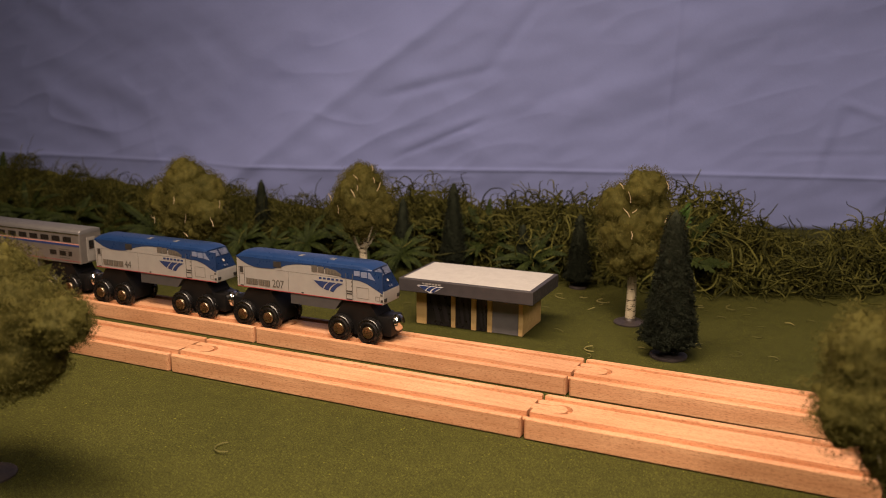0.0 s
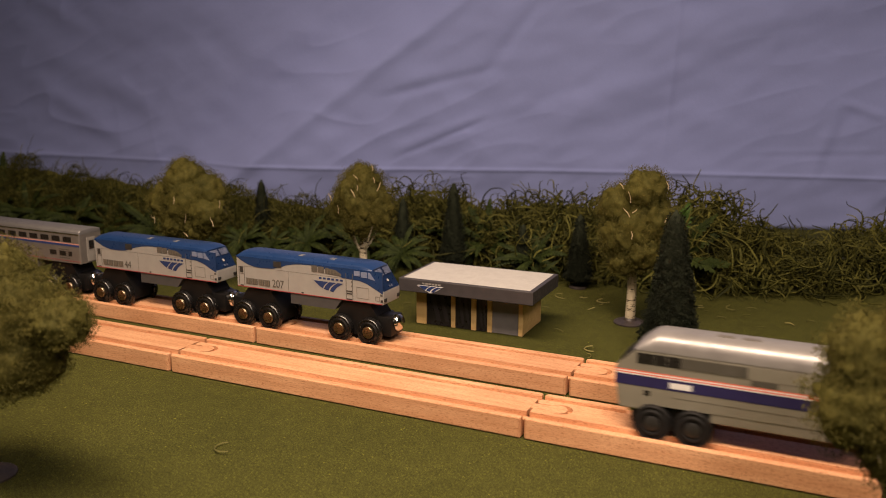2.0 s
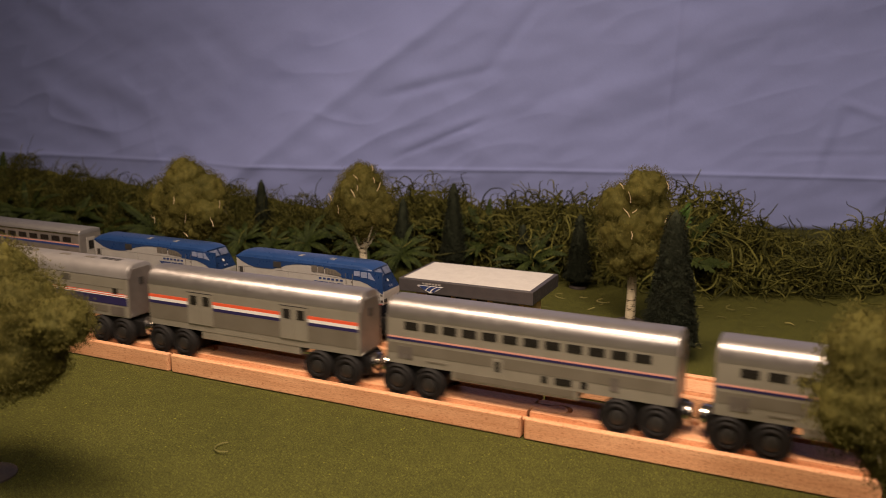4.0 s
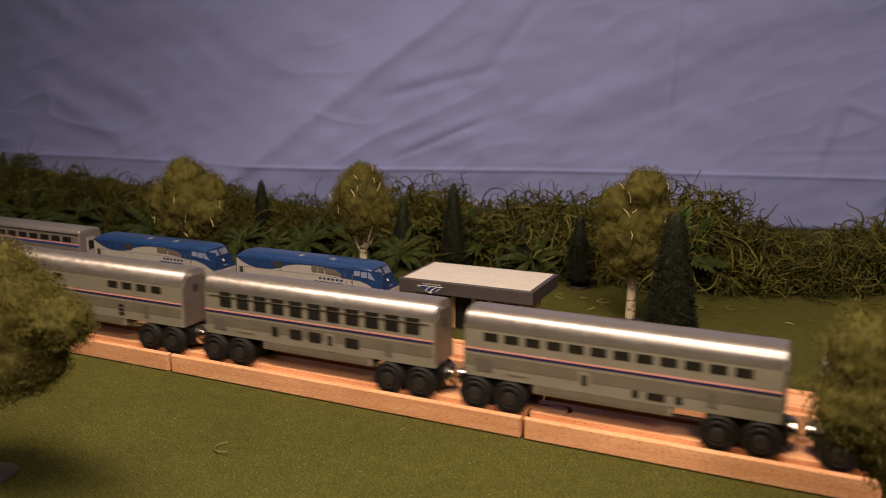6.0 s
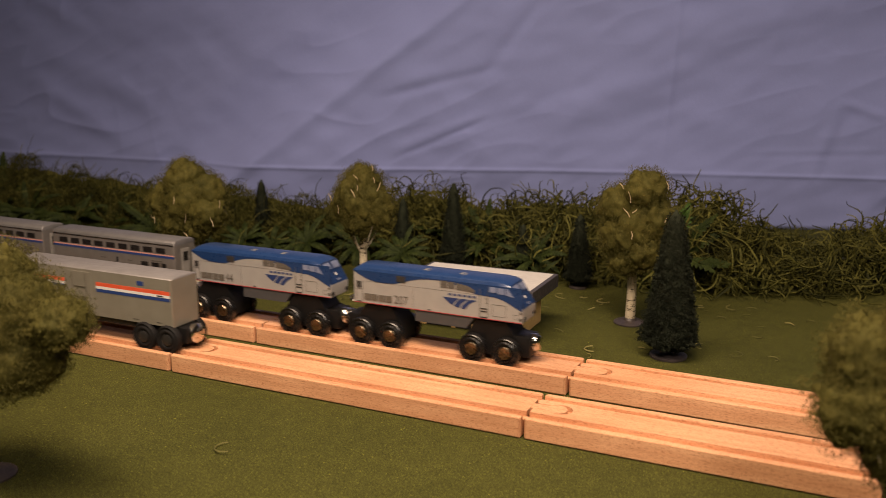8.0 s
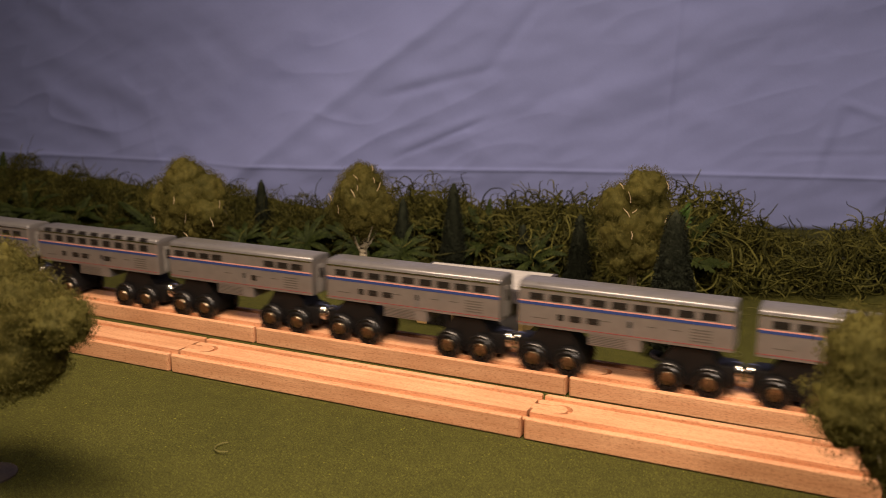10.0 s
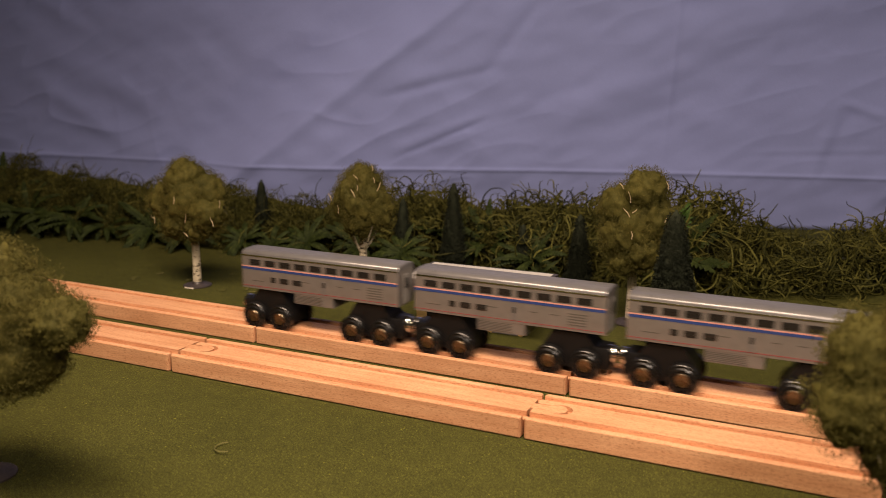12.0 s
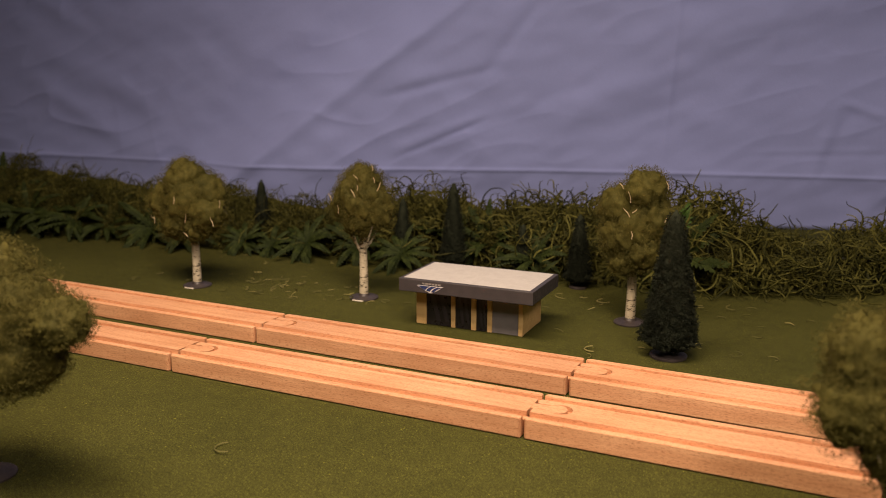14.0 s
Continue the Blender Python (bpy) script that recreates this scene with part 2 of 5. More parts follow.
def build_cloth():
    """The hanging sheet behind the hedge, with its folds."""
    run = (CLOTH_B - CLOTH_A).length
    along = (CLOTH_B - CLOTH_A) / run
    out = Vector((along.y, -along.x))
    us = np.concatenate((np.linspace(0, 0.40, 24), np.linspace(0.402, 1.70, 560), np.linspace(1.72, run, 30)))
    zs = np.concatenate((np.linspace(0, 0.04, 8), np.linspace(0.0415, 0.42, 250), np.linspace(0.43, 0.95, 40)))
    nu, nz = len(us) - 1, len(zs) - 1
    verts, faces = [], []

    def crease(a, b, seed, sharp):
        """Thin crumple lines, long in a and close together in b."""
        w = 0.5 * noise.noise((a * 0.7, b * 0.4, seed + 5))
        return (1 - min(1.0, abs(noise.noise((a, b + w, seed))) * 2.2)) ** sharp

    for z in zs:
        for u in us:
            h = 0.0
            h += 0.005 * noise.noise((u * 2.2 + z * 1.6, z * 1.2 - u * 0.9, 3.1))
            h += 0.0024 * noise.noise((u * 5 + z * 7, z * 4 - u * 5, 8.2))
            h += 0.0015 * noise.noise((u * 17 + z * 22, z * 15, 1.7))
            h += fold(u, z, 0.715, 0.012, 1.100, 0.289, 0.036, 0.15, 0.028)
            h += ridge(u, z, 0.66, -0.024, 1.16, 0.336, 0.010, 0.0032)
            h += ridge(u, z, 0.54, 0.015, 0.94, 0.300, 0.020, 0.0030)
            # towards its end the sheet swings back
            h -= 0.28 * 0.06 * math.log(1 + math.exp((0.86 + 0.5 * (z - 0.15) - u) / 0.06))
            # the stretch beside the great fold leans over a little
            lean = 1 / (1 + math.exp(min(60, (u - 0.82 - 0.9 * (z - 0.10)) / 0.05)))
            k = min(1.0, max(0.0, (z - 0.04) / 0.26))
            h += 0.020 * lean * k * k * (3 - 2 * k)
            h -= ridge(u, z, 0.975, 0.080, 1.100, 0.134, 0.0040, 0.0015)
            h += ridge(u, z, 0.970, 0.089, 1.100, 0.142, 0.007, 0.0012)
            h -= ridge(u, z, 0.950, 0.153, 1.120, 0.196, 0.006, 0.0013)
            h += ridge(u, z, 0.950, 0.163, 1.120, 0.206, 0.009, 0.0012)
            h -= ridge(u, z, 1.080, 0.170, 1.160, 0.275, 0.008, 0.0016)
            h += ridge(u, z, 1.476, 0.050, 1.505, 0.160, 0.009, 0.0014) - ridge(u, z, 1.484, 0.050, 1.516, 0.155, 0.009, 0.0008)
            h += ridge(u, z, 1.500, 0.155, 1.560, 0.135, 0.006, 0.0022)
            h += ridge(u, z, 1.380, 0.094, 1.600, 0.100, 0.004, 0.0004) - ridge(u, z, 1.380, 0.088, 1.600, 0.094, 0.004, 0.0003)
            h += ridge(u, z, 1.150, 0.125, 1.360, 0.205, 0.020, 0.0050) + ridge(u, z, 1.20, 0.20, 1.60, 0.30, 0.03, 0.006)
            h += ridge(u, z, 0.420, 0.235, 0.660, 0.125, 0.018, 0.0024) - ridge(u, z, 0.420, 0.215, 0.660, 0.105, 0.020, 0.0016)
            h += ridge(u, z, 0.430, 0.300, 0.560, 0.230, 0.012, 0.0014) + ridge(u, z, 0.430, 0.180, 0.600, 0.085, 0.014, 0.0022)
            h += ridge(u, z, 0.560, 0.240, 0.760, 0.285, 0.020, 0.0024) - ridge(u, z, 0.560, 0.205, 0.800, 0.235, 0.016, 0.0018)
            h += ridge(u, z, 1.305, 0.05, 1.320, 0.40, 0.004, 0.0012)
            # the pressed fold that runs along the sheet
            zf = 0.0690 - 0.004 * max(0.0, u - 1.15) / 0.4
            h += 0.0013 * math.exp(-((z - zf) / 0.0021) ** 2)
            h -= 0.20 * max(0.0, zf - z)
            # crumples all over the sheet, mostly rising to one side
            p1, p2 = u * 0.92 + z * 0.39, z * 0.92 - u * 0.39
            m1 = max(0.0, 0.45 + 0.9 * noise.noise((u * 4, z * 5, 6.6)))
            m2 = max(0.0, 0.35 + 0.9 * noise.noise((u * 5, z * 6, 2.6)))
            h += 0.0020 * m1 * crease(p1 * 4.5, p2 * 15, 1.3, 2.5)
            h += 0.0024 * m2 * crease(p1 * 8 + 3, p2 * 22, 7.9, 2.5)
            h += 0.0022 * m1 * crease(u * 12, z * 7 + u * 4, 4.1, 3.0) * 0.3
            h += 0.0010 * noise.noise((p1 * 30, p2 * 60, 3.3))
            q = CLOTH_A + along * u + out * h
            verts.append((q.x, q.y, z))
    for k in range(nz):
        for i in range(nu):
            a = k * (nu + 1) + i
            faces.append((a, a + 1, a + nu + 2, a + nu + 1))
    me = bpy.data.meshes.new("backdrop")
    me.from_pydata(verts, [], faces)
    me.materials.append(cloth)
    me.shade_smooth()
    ob = new("backdrop", me)
    mod = ob.modifiers.new("thick", "SOLIDIFY")
    mod.thickness = 0.0015
    tagged(ob, "creased lavender-blue bed sheet hung as a sky", "backdrop", kind="structure")


build_room()
build_ground()
build_cloth()

# ---------------------------------------------------------------- wooden track
W_TRACK, H_TRACK, GROOVE = 0.040, 0.012, 0.003
FAR_TURN = -0.5955
FAR = pose(0.00072, 0.06946, 0, 0, 0, FAR_TURN)
NEAR = pose(0, 0, 0)


def chamfered(x0, x1, y0, y1, outer, c=0.0015):
    """Outline of a lip with its outer corners taken off."""
    if outer < 0:
        return [(x0, y1), (x0, y0 + c), (x0 + c * 0.4, y0 + c * 0.4), (x0 + c, y0), (x1 - c, y0), (x1 - c * 0.4, y0 + c * 0.4), (x1, y0 + c), (x1, y1)]
    return [(x1, y0), (x1, y1 - c), (x1 - c * 0.4, y1 - c * 0.4), (x1 - c, y1), (x0 + c, y1), (x0 + c * 0.4, y1 - c * 0.4), (x0, y1 - c), (x0, y0)]


def keyhole(x, grow, sign):
    """Half outline of neck and knob, from the end at x."""
    cy, r, reach = W_TRACK / 2, 0.0060 + grow, 0.0142
    pts = [(x, cy - 0.0032 - grow)]
    a0 = math.asin((0.0032 + grow) / r)
    for i in range(15):
        a = math.pi + a0 + (2 * math.pi - 2 * a0) * i / 14
        pts.append((x + reach + r * math.cos(a), cy + r * math.sin(a)))
    pts.append((x, cy + 0.0032 + grow))
    return pts


def lip(bm, x0, x1, y0, y1, outer, z0, z1):
    """A rail lip whose long top edges are rounded off."""
    e = 0.0007
    rings = []
    for z, k in ((z0, 0.0), (z1 - e, 0.0), (z1 - e * 0.3, 0.3), (z1, 1.0)):
        out = chamfered(x0 + k * e * 0.6, x1 - k * e * 0.6, y0 + k * e, y1 - k * e, outer)
        rings.append([(p[0], p[1], z) for p in out])
    loft(bm, rings)


def build_track(name, m, x0, x1):
    bm = bmesh.new()
    mid, zt = H_TRACK - GROOVE, H_TRACK
    x0, x1 = x0 + 0.0009, x1 - 0.0009
    w = W_TRACK
    base = chamfered(x0, x1, 0, w / 2, -1) + chamfered(x0, x1, w / 2, w, 1)[1:-1]
    inset = [(x0 + 0.0005 if p[0] < (x0 + x1) / 2 else x1 - 0.0005, min(max(p[1], 0.0008), w - 0.0008)) for p in base]
    loft(bm, [[(*p, 0.0002) for p in inset], [(*p, 0.0005) for p in inset], [(*p, 0.0010) for p in base], [(*p, mid) for p in base]])
    lip(bm, x0, x1, 0, 0.0042, -1, mid, zt)
    lip(bm, x0, x1, w - 0.0042, w, 1, mid, zt)
    a, b = 0.0100, w - 0.0100
    socket = keyhole(x0, 0.0007, 1)
    band = [(x0, a), (x1, a), (x1, b), (x0, b)] + socket[::-1]
    prism(bm, band, "z", mid - 0.0002, zt)
    ob = new("wooden_track", mesh_of("wooden_track", bm, beech))
    ob.matrix_basis = m
    # the knob that locks into the next piece
    part("connector_knob", fresh(prism, keyhole(x1 - 0.0004, 0.0, 1), "z", mid + 0.0004, zt - 0.00015), beech, ob)
    return tagged(ob, "straight beech toy track piece with two wheel grooves", "toy track", "wooden track pieces")


def build_tracks():
    for i in range(-10, 9):
        build_track("near", NEAR, i * 0.2423, (i + 1) * 0.2423)
    for i in range(-10, 10):
        build_track("far", FAR, 0.0029 + i * 0.2327, 0.0029 + (i + 1) * 0.2327)


build_tracks()

# ---------------------------------------------------------------- lettering


def letters(name, text, size, material, parent, m, label=""):
    """Flat lettering made into a mesh; m maps its plane into the parent."""
    curve = bpy.data.curves.new(name, "FONT")
    curve.body, curve.size, curve.align_x, curve.align_y = text, size, "CENTER", "CENTER"
    curve.extrude = 0.00006
    holder = bpy.data.objects.new(name, curve)
    me = bpy.data.meshes.new_from_object(holder)
    bpy.data.objects.remove(holder)
    me.materials.clear()
    me.materials.append(material)
    ob = new(name, me)
    ob.parent = parent
    ob.matrix_basis = m
    return tagged(ob, label)


def on_side(x, y, z, wide=1.0):
    """Stands lettering up on a face that looks towards -y."""
    return pose(x, y, z, 90, 0, 0) @ Matrix.Diagonal((wide, 1, 1, 1))


def plate(bm, x0, x1, z0, z1, y, t=0.00018):
    """A thin applied panel on the side at y, which looks towards -y."""
    prism(bm, [(x0, z0), (x1, z0), (x1, z1), (x0, z1)], "y", y - t, y + 0.0002)


def swoosh(parent, x, y, z, w, h, material):
    """Three curved bands that sweep down to one point: the line's mark as a plain shape."""
    for band in ([(0.0, 1.0), (0.49, 1.0), (0.43, 0.86), (0.38, 0.73), (0.33, 0.52), (0.29, 0.33), (0.20, 0.50), (0.10, 0.74)],
                 [(0.53, 1.0), (0.765, 1.0), (0.67, 0.84), (0.59, 0.66), (0.53, 0.42), (0.49, 0.17), (0.34, 0.27), (0.37, 0.48), (0.42, 0.68), (0.47, 0.85)],
                 [(0.81, 1.0), (1.0, 1.0), (0.89, 0.82), (0.80, 0.62), (0.72, 0.36), (0.66, 0.08), (0.54, 0.14), (0.58, 0.40), (0.65, 0.63), (0.73, 0.84)]):
        bm = bmesh.new()
        prism(bm, [(x + w * u, z + h * v) for u, v in band], "y", y - 0.0002, y + 0.0001)
        part("emblem_band", bm, material, parent)


# ---------------------------------------------------------------- rolling stock
MOVERS = []   # (train, thing, offset of its first axle, axles in its own space)
R_WHEEL = 0.0095
Z_AXLE = H_TRACK - 0.0022 + R_WHEEL


def wheel_mesh(material):
    bm = bmesh.new()
    r = R_WHEEL
    lathe(bm, [(-0.0142, 0.0), (-0.0142, 0.0046), (-0.0148, 0.0050), (-0.0150, 0.0062), (-0.0143, 0.0072), (-0.0143, 0.0078), (-0.0147, 0.0086), (-0.0142, r - 0.0003), (-0.0134, r), (-0.0106, r), (-0.0100, r - 0.0006), (-0.0100, 0.0)], "y", 28)
    lathe(bm, [(-0.0101, 0.0016), (-0.0080, 0.0016)], "y", 10)
    return mesh_of("wheel", bm, material, 35)


def cap_mesh(rings, material):
    return mesh_of("axle_cap", fresh(lathe, rings, "y", 20), material, 40)


WHEEL, MATT_WHEEL = wheel_mesh(black_plastic), wheel_mesh(matt_black)
CAP = cap_mesh([(-0.0140, 0.0042), (-0.0152, 0.0042), (-0.0157, 0.0038), (-0.0159, 0.0)], brass)
DULL_CAP = cap_mesh([(-0.0140, 0.0038), (-0.0149, 0.0038), (-0.0152, 0.0030), (-0.0152, 0.0)], dull_black)


def bogie(parent, axles, end, top, brassy, reach):
    """A truck: side frames, bolster, two wheelsets and, at the end, a magnet coupler."""
    a, b = axles
    c = (a + b) / 2
    bm = bmesh.new()
    zc = Z_AXLE
    h = min(0.009, top - zc - 0.003)
    arch = [(a - 0.0070, zc - 0.004), (a - 0.0070, zc + h - 0.0035), (a + 0.001, top - 0.0012), (b - 0.001, top - 0.0012), (b + 0.0070, zc + h - 0.0035), (b + 0.0070, zc - 0.004)]
    prism(bm, arch, "y", -0.0097, 0.0097)
    lathe(bm, [(top - 0.004, 0.0075), (top, 0.0075)], "z", 16, (c, 0, 0))
    x_end = end * reach
    inner = (b if end > 0 else a)
    cz, cr = (zc + 0.0052, 0.0058) if brassy else (zc + 0.0026, 0.0066)
    lo, hi = sorted((inner, x_end - end * 0.0040))
    box(bm, lo, hi, -0.0085, 0.0085, zc - 0.0035, cz + 0.0050, 0.0014)
    frame_ob = part("bogie", bm, bogie_black, parent, "black plastic truck frame", 40)
    bm = bmesh.new()
    lathe(bm, [(x_end - end * 0.0060, cr * 0.92), (x_end - end * 0.0034, cr), (x_end - end * 0.0022, cr), (x_end - end * 0.0008, cr * 0.8), (x_end, cr * 0.25)], "x", 24, (0, 0, cz))
    part("magnet_coupler", bm, chrome, frame_ob, "shiny round magnet coupler", 40)
    sets = []
    for x in axles:
        for turn in (0, 180):
            ob = part("wheel", WHEEL if brassy else MATT_WHEEL, black_plastic, parent)
            ob.matrix_basis = pose(x, 0, zc, 0, 0, turn)
            part("axle_cap", CAP if brassy else DULL_CAP, brass, ob, "brass axle cap" if brassy else "")
            sets.append((ob, x, turn))
    return sets


def round_roof(hw, z_wall, z_top, power):
    pts = []
    for i in range(15):
        a = math.pi * i / 14
        cy, sz = -math.cos(a), math.sin(a)
        pts.append((hw * math.copysign(abs(cy) ** power, cy), z_wall + (z_top - z_wall) * sz ** power))
    return pts


def shell(parent, x0, x1, hw, z0, z_wall, z_top, wall_mat, roof_mat, power=0.75, label=""):
    """Car body: walls with softened corners, and the roof over them."""
    c = 0.0009
    body = bmesh.new()
    out = [(x0 + c, -hw), (x1 - c, -hw), (x1 - c * 0.3, -hw + c * 0.3), (x1, -hw + c), (x1, hw - c), (x1 - c * 0.3, hw - c * 0.3), (x1 - c, hw), (x0 + c, hw), (x0 + c * 0.3, hw - c * 0.3), (x0, hw - c), (x0, -hw + c), (x0 + c * 0.3, -hw + c * 0.3)]
    prism(body, out, "z", z0, z_wall)
    walls = part("body", body, wall_mat, parent, label)
    bm = bmesh.new()
    rings = []
    for x, k in ((x0, 0.0009), (x0 + 0.0003, 0.0003), (x0 + 0.0009, 0), (x1 - 0.0009, 0), (x1 - 0.0003, 0.0003), (x1, 0.0009)):
        rings.append([(x, y, z) for y, z in round_roof(hw - k, z_wall + 0.00005, z_top - k, power)])
    loft(bm, rings)
    roof = part("roof", bm, roof_mat, parent, "", 40)
    return walls, roof


def window(parent, x0, x1, z0, z1, y, material=None):
    part("window", fresh(plate, x0, x1, z0, z1, y), material or glass_paint, parent)


HW = 0.0113
SIDE = -HW
HW_N = 0.0125
SIDE_N = -HW_N


def build_far_loco(number, offset):
    """Grey diesel with a wavy blue top; its own x runs from tail to nose."""
    loco = thing("toy_locomotive", pose(0, 0, 0), "silver-grey toy diesel locomotive with wavy blue top, numbered " + number, "toy locomotive", "blue-topped locomotives")
    r, f, z0, zw, zt = -0.0566, 0.0648, 0.0396, 0.0622, 0.0662
    n0 = 0.0490     # height of the nose
    bm = bmesh.new()
    prism(bm, [(r, z0), (f, z0), (f + 0.0004, n0 - 0.002), (f, n0), (f - 0.0088, zw), (r, zw)], "y", -HW, HW)
    bmesh.ops.bevel(bm, geom=[e for e in bm.edges], offset=0.0005, segments=2, affect="EDGES")
    body = part("body", bm, white_body, loco, "silver-grey body", 35)
    # roof with its sloping shoulders, and the slope of the windscreen
    bm = bmesh.new()
    z1 = zw + 0.00005
    cab = f - 0.0088
    rings = []
    for x, zz, k in ((r + 0.0003, z1 + 0.0008, 0.0), (r + 0.003, zt - 0.0008, 0.0), (r + 0.008, zt, 0.0), (cab - 0.0085, zt, 0.0), (cab - 0.0030, zt - 0.0008, 0.0), (cab + 0.0002, z1 + 0.0008, 0.0)):
        rings.append([(x, -HW, z1), (x, -HW + 0.0008, z1 + 0.45 * (zz - z1)), (x, -0.0092, z1 + 0.70 * (zz - z1)), (x, -0.0060, z1 + 0.93 * (zz - z1)), (x, 0.0, zz), (x, 0.0060, z1 + 0.93 * (zz - z1)), (x, 0.0092, z1 + 0.70 * (zz - z1)), (x, HW - 0.0008, z1 + 0.45 * (zz - z1)), (x, HW, z1)])
    loft(bm, rings)
    part("roof", bm, blue_paint, loco, "blue roof", 28)
    # the wave of blue on the wall
    ln, ht = f - r, zw - z0
    wave = [(0.0, 0.02), (0.03, 0.11), (0.08, 0.23), (0.13, 0.29), (0.19, 0.31), (0.26, 0.29), (0.31, 0.22), (0.36, 0.13), (0.41, 0.07), (0.46, 0.04), (0.55, 0.03), (0.61, 0.08), (0.65, 0.14), (0.70, 0.24), (0.74, 0.30), (0.79, 0.32), (0.85, 0.33), (0.90, 0.40)]
    low = [(r + u * ln, zw - d * ht) for u, d in wave] + [(f - 0.0003, n0 - 0.0016), (f - 0.0002, n0), (cab, zw)]
    bm = bmesh.new()
    for (ax, az), (bx, bz) in zip(low, low[1:]):
        if bx <= cab:
            prism(bm, [(ax, az), (bx, bz), (bx, zw), (ax, zw)], "y", -HW - 0.00015, -HW + 0.0003)
    ua = low[-4]
    prism(bm, [ua, low[-3], low[-2], low[-1], (ua[0], zw)], "y", -HW - 0.00015, -HW + 0.0003)
    part("blue_wave", bm, blue_paint, loco, "blue wave on the side")
    # slanted nose sheet
    bm = bmesh.new()
    o = 0.0002
    rings = [[(f + o, -HW + 0.0006, n0), (f + o, HW - 0.0006, n0)], [(cab + o, -HW + 0.0006, zw + 0.0002), (cab + o, HW - 0.0006, zw + 0.0002)]]
    a, b, c_, d = [bm.verts.new(p) for p in (rings[0][0], rings[0][1], rings[1][1], rings[1][0])]
    face = bm.faces.new((a, b, c_, d))
    bmesh.ops.solidify(bm, geom=[face], thickness=-0.0004)
    nose = part("nose_panel", bm, blue_paint, loco, "blue sloping nose")

    def on_nose(x_side, t, w, h, name, mat):
        """A small sheet lying on the slope: t runs from the nose up to the roof."""
        bm = bmesh.new()
        pts = []
        for dy, dt in ((-w, -h), (w, -h), (w, h), (-w, h)):
            tt = t + dt
            pts.append(bm.verts.new((f + (cab - f) * tt + 0.0007, x_side + dy, n0 + (zw - n0) * tt + 0.0006)))
        fc = bm.faces.new(pts)
        bmesh.ops.solidify(bm, geom=[fc], thickness=0.0003)
        part(name, bm, mat, loco)

    on_nose(-0.0050, 0.80, 0.0041, 0.16, "windscreen", pale_glass)
    on_nose(0.0050, 0.80, 0.0041, 0.16, "windscreen", pale_glass)
    on_nose(0.0, 0.38, 0.0010, 0.06, "emblem", stripe_white)
    on_nose(-0.0013, 0.12, 0.0008, 0.05, "headlight", pale_glass)
    on_nose(0.0013, 0.12, 0.0008, 0.05, "headlight", pale_glass)

    def rect(name, x0, x1, za, zb, mat, t=0.00025):
        bm = bmesh.new()
        prism(bm, [(x0, za), (x1, za), (x1, zb), (x0, zb)], "y", SIDE - t, SIDE + 0.0002)
        return part(name, bm, mat, loco)

    rect("rear_window", -0.0537, -0.0507, 0.0505, 0.0548, ink)
    for xa, xb, za, zb in ((-0.0545, -0.0498, 0.0496, 0.0497), (-0.0498, -0.0496, 0.0415, 0.0550), (-0.0545, -0.0543, 0.0415, 0.0550)):
        rect("door_line", xa, xb, za, zb, grille)
    rect("step_plate", -0.0535, -0.0505, 0.0406, 0.0412, ink)
    for xa in (-0.0482, -0.0430, -0.0374, -0.0321):
        louvre = rect("louvre", xa, xa + 0.0048, 0.0424, 0.0468, grille)
        for k in range(3):
            part("louvre_slat", fresh(plate, xa + 0.0014 * k + 0.0004, xa + 0.0014 * k + 0.0012, 0.0426, 0.0466, SIDE - 0.0002), silver_band, louvre)
    rect("roof_vent", -0.0236, -0.0170, 0.0572, 0.0613, ink, 0.0004)
    for xa, w, zb in ((0.0085, 0.0048, 0.0617), (0.0138, 0.0048, 0.0615)):
        rect("intake_grille", xa, xa + w, 0.0572, zb, grille)
    bm = bmesh.new()
    prism(bm, [(0.0196, 0.0570), (0.0325, 0.0562), (0.0325, 0.0578), (0.0275, 0.0602), (0.0196, 0.0612)], "y", SIDE - 0.00025, SIDE + 0.0002)
    part("intake_grille", bm, grille, loco)
    for xa in (0.0215, 0.0240, 0.0265, 0.0290):
        rect("grille_bar", xa, xa + 0.0003, 0.0570, 0.0598, silver_band, 0.0003)
    rect("panel_seam", -0.0115, -0.0113, 0.0402, 0.0545, steel_end, 0.0001)
    rect("panel_seam", -0.0495, 0.0350, 0.0551, 0.0552, steel_end, 0.0001)
    for xa in (0.0360, 0.0412):
        rect("door_line", xa, xa + 0.0003, 0.0410, 0.0590, grille)
    for zb in (0.0470, 0.0452, 0.0414):
        rect("step_plate", 0.0366, 0.0409, zb - 0.0007, zb, ink)
    rect("door_latch", 0.0402, 0.0408, 0.0530, 0.0538, grille)
    rect("door_latch", 0.0402, 0.0408, 0.0500, 0.0508, grille)
    for xa, xb, za, zb in ((0.0445, 0.0540, 0.0500, 0.05015), (0.0445, 0.0540, 0.0425, 0.04265), (0.0445, 0.04465, 0.0425, 0.0500), (0.05385, 0.0540, 0.0425, 0.0500), (0.0590, 0.0622, 0.0450, 0.04512), (0.0590, 0.0622, 0.0422, 0.04232), (0.0590, 0.05912, 0.0422, 0.0450), (0.06208, 0.0622, 0.0422, 0.0450)):
        rect("hatch_line", xa, xb, za, zb, grille, 0.00015)
    rect("cab_window", 0.0426, 0.0472, 0.0578, 0.0613, pale_glass, 0.0003)
    rect("cab_window", 0.0480, 0.0528, 0.0572, 0.0611, pale_glass, 0.0003)
    bm = bmesh.new()
    prism(bm, [(0.0536, 0.0570), (0.0536, 0.0612), (0.0550, 0.0610), (0.0590, 0.0560)], "y", SIDE - 0.0003, SIDE + 0.0002)
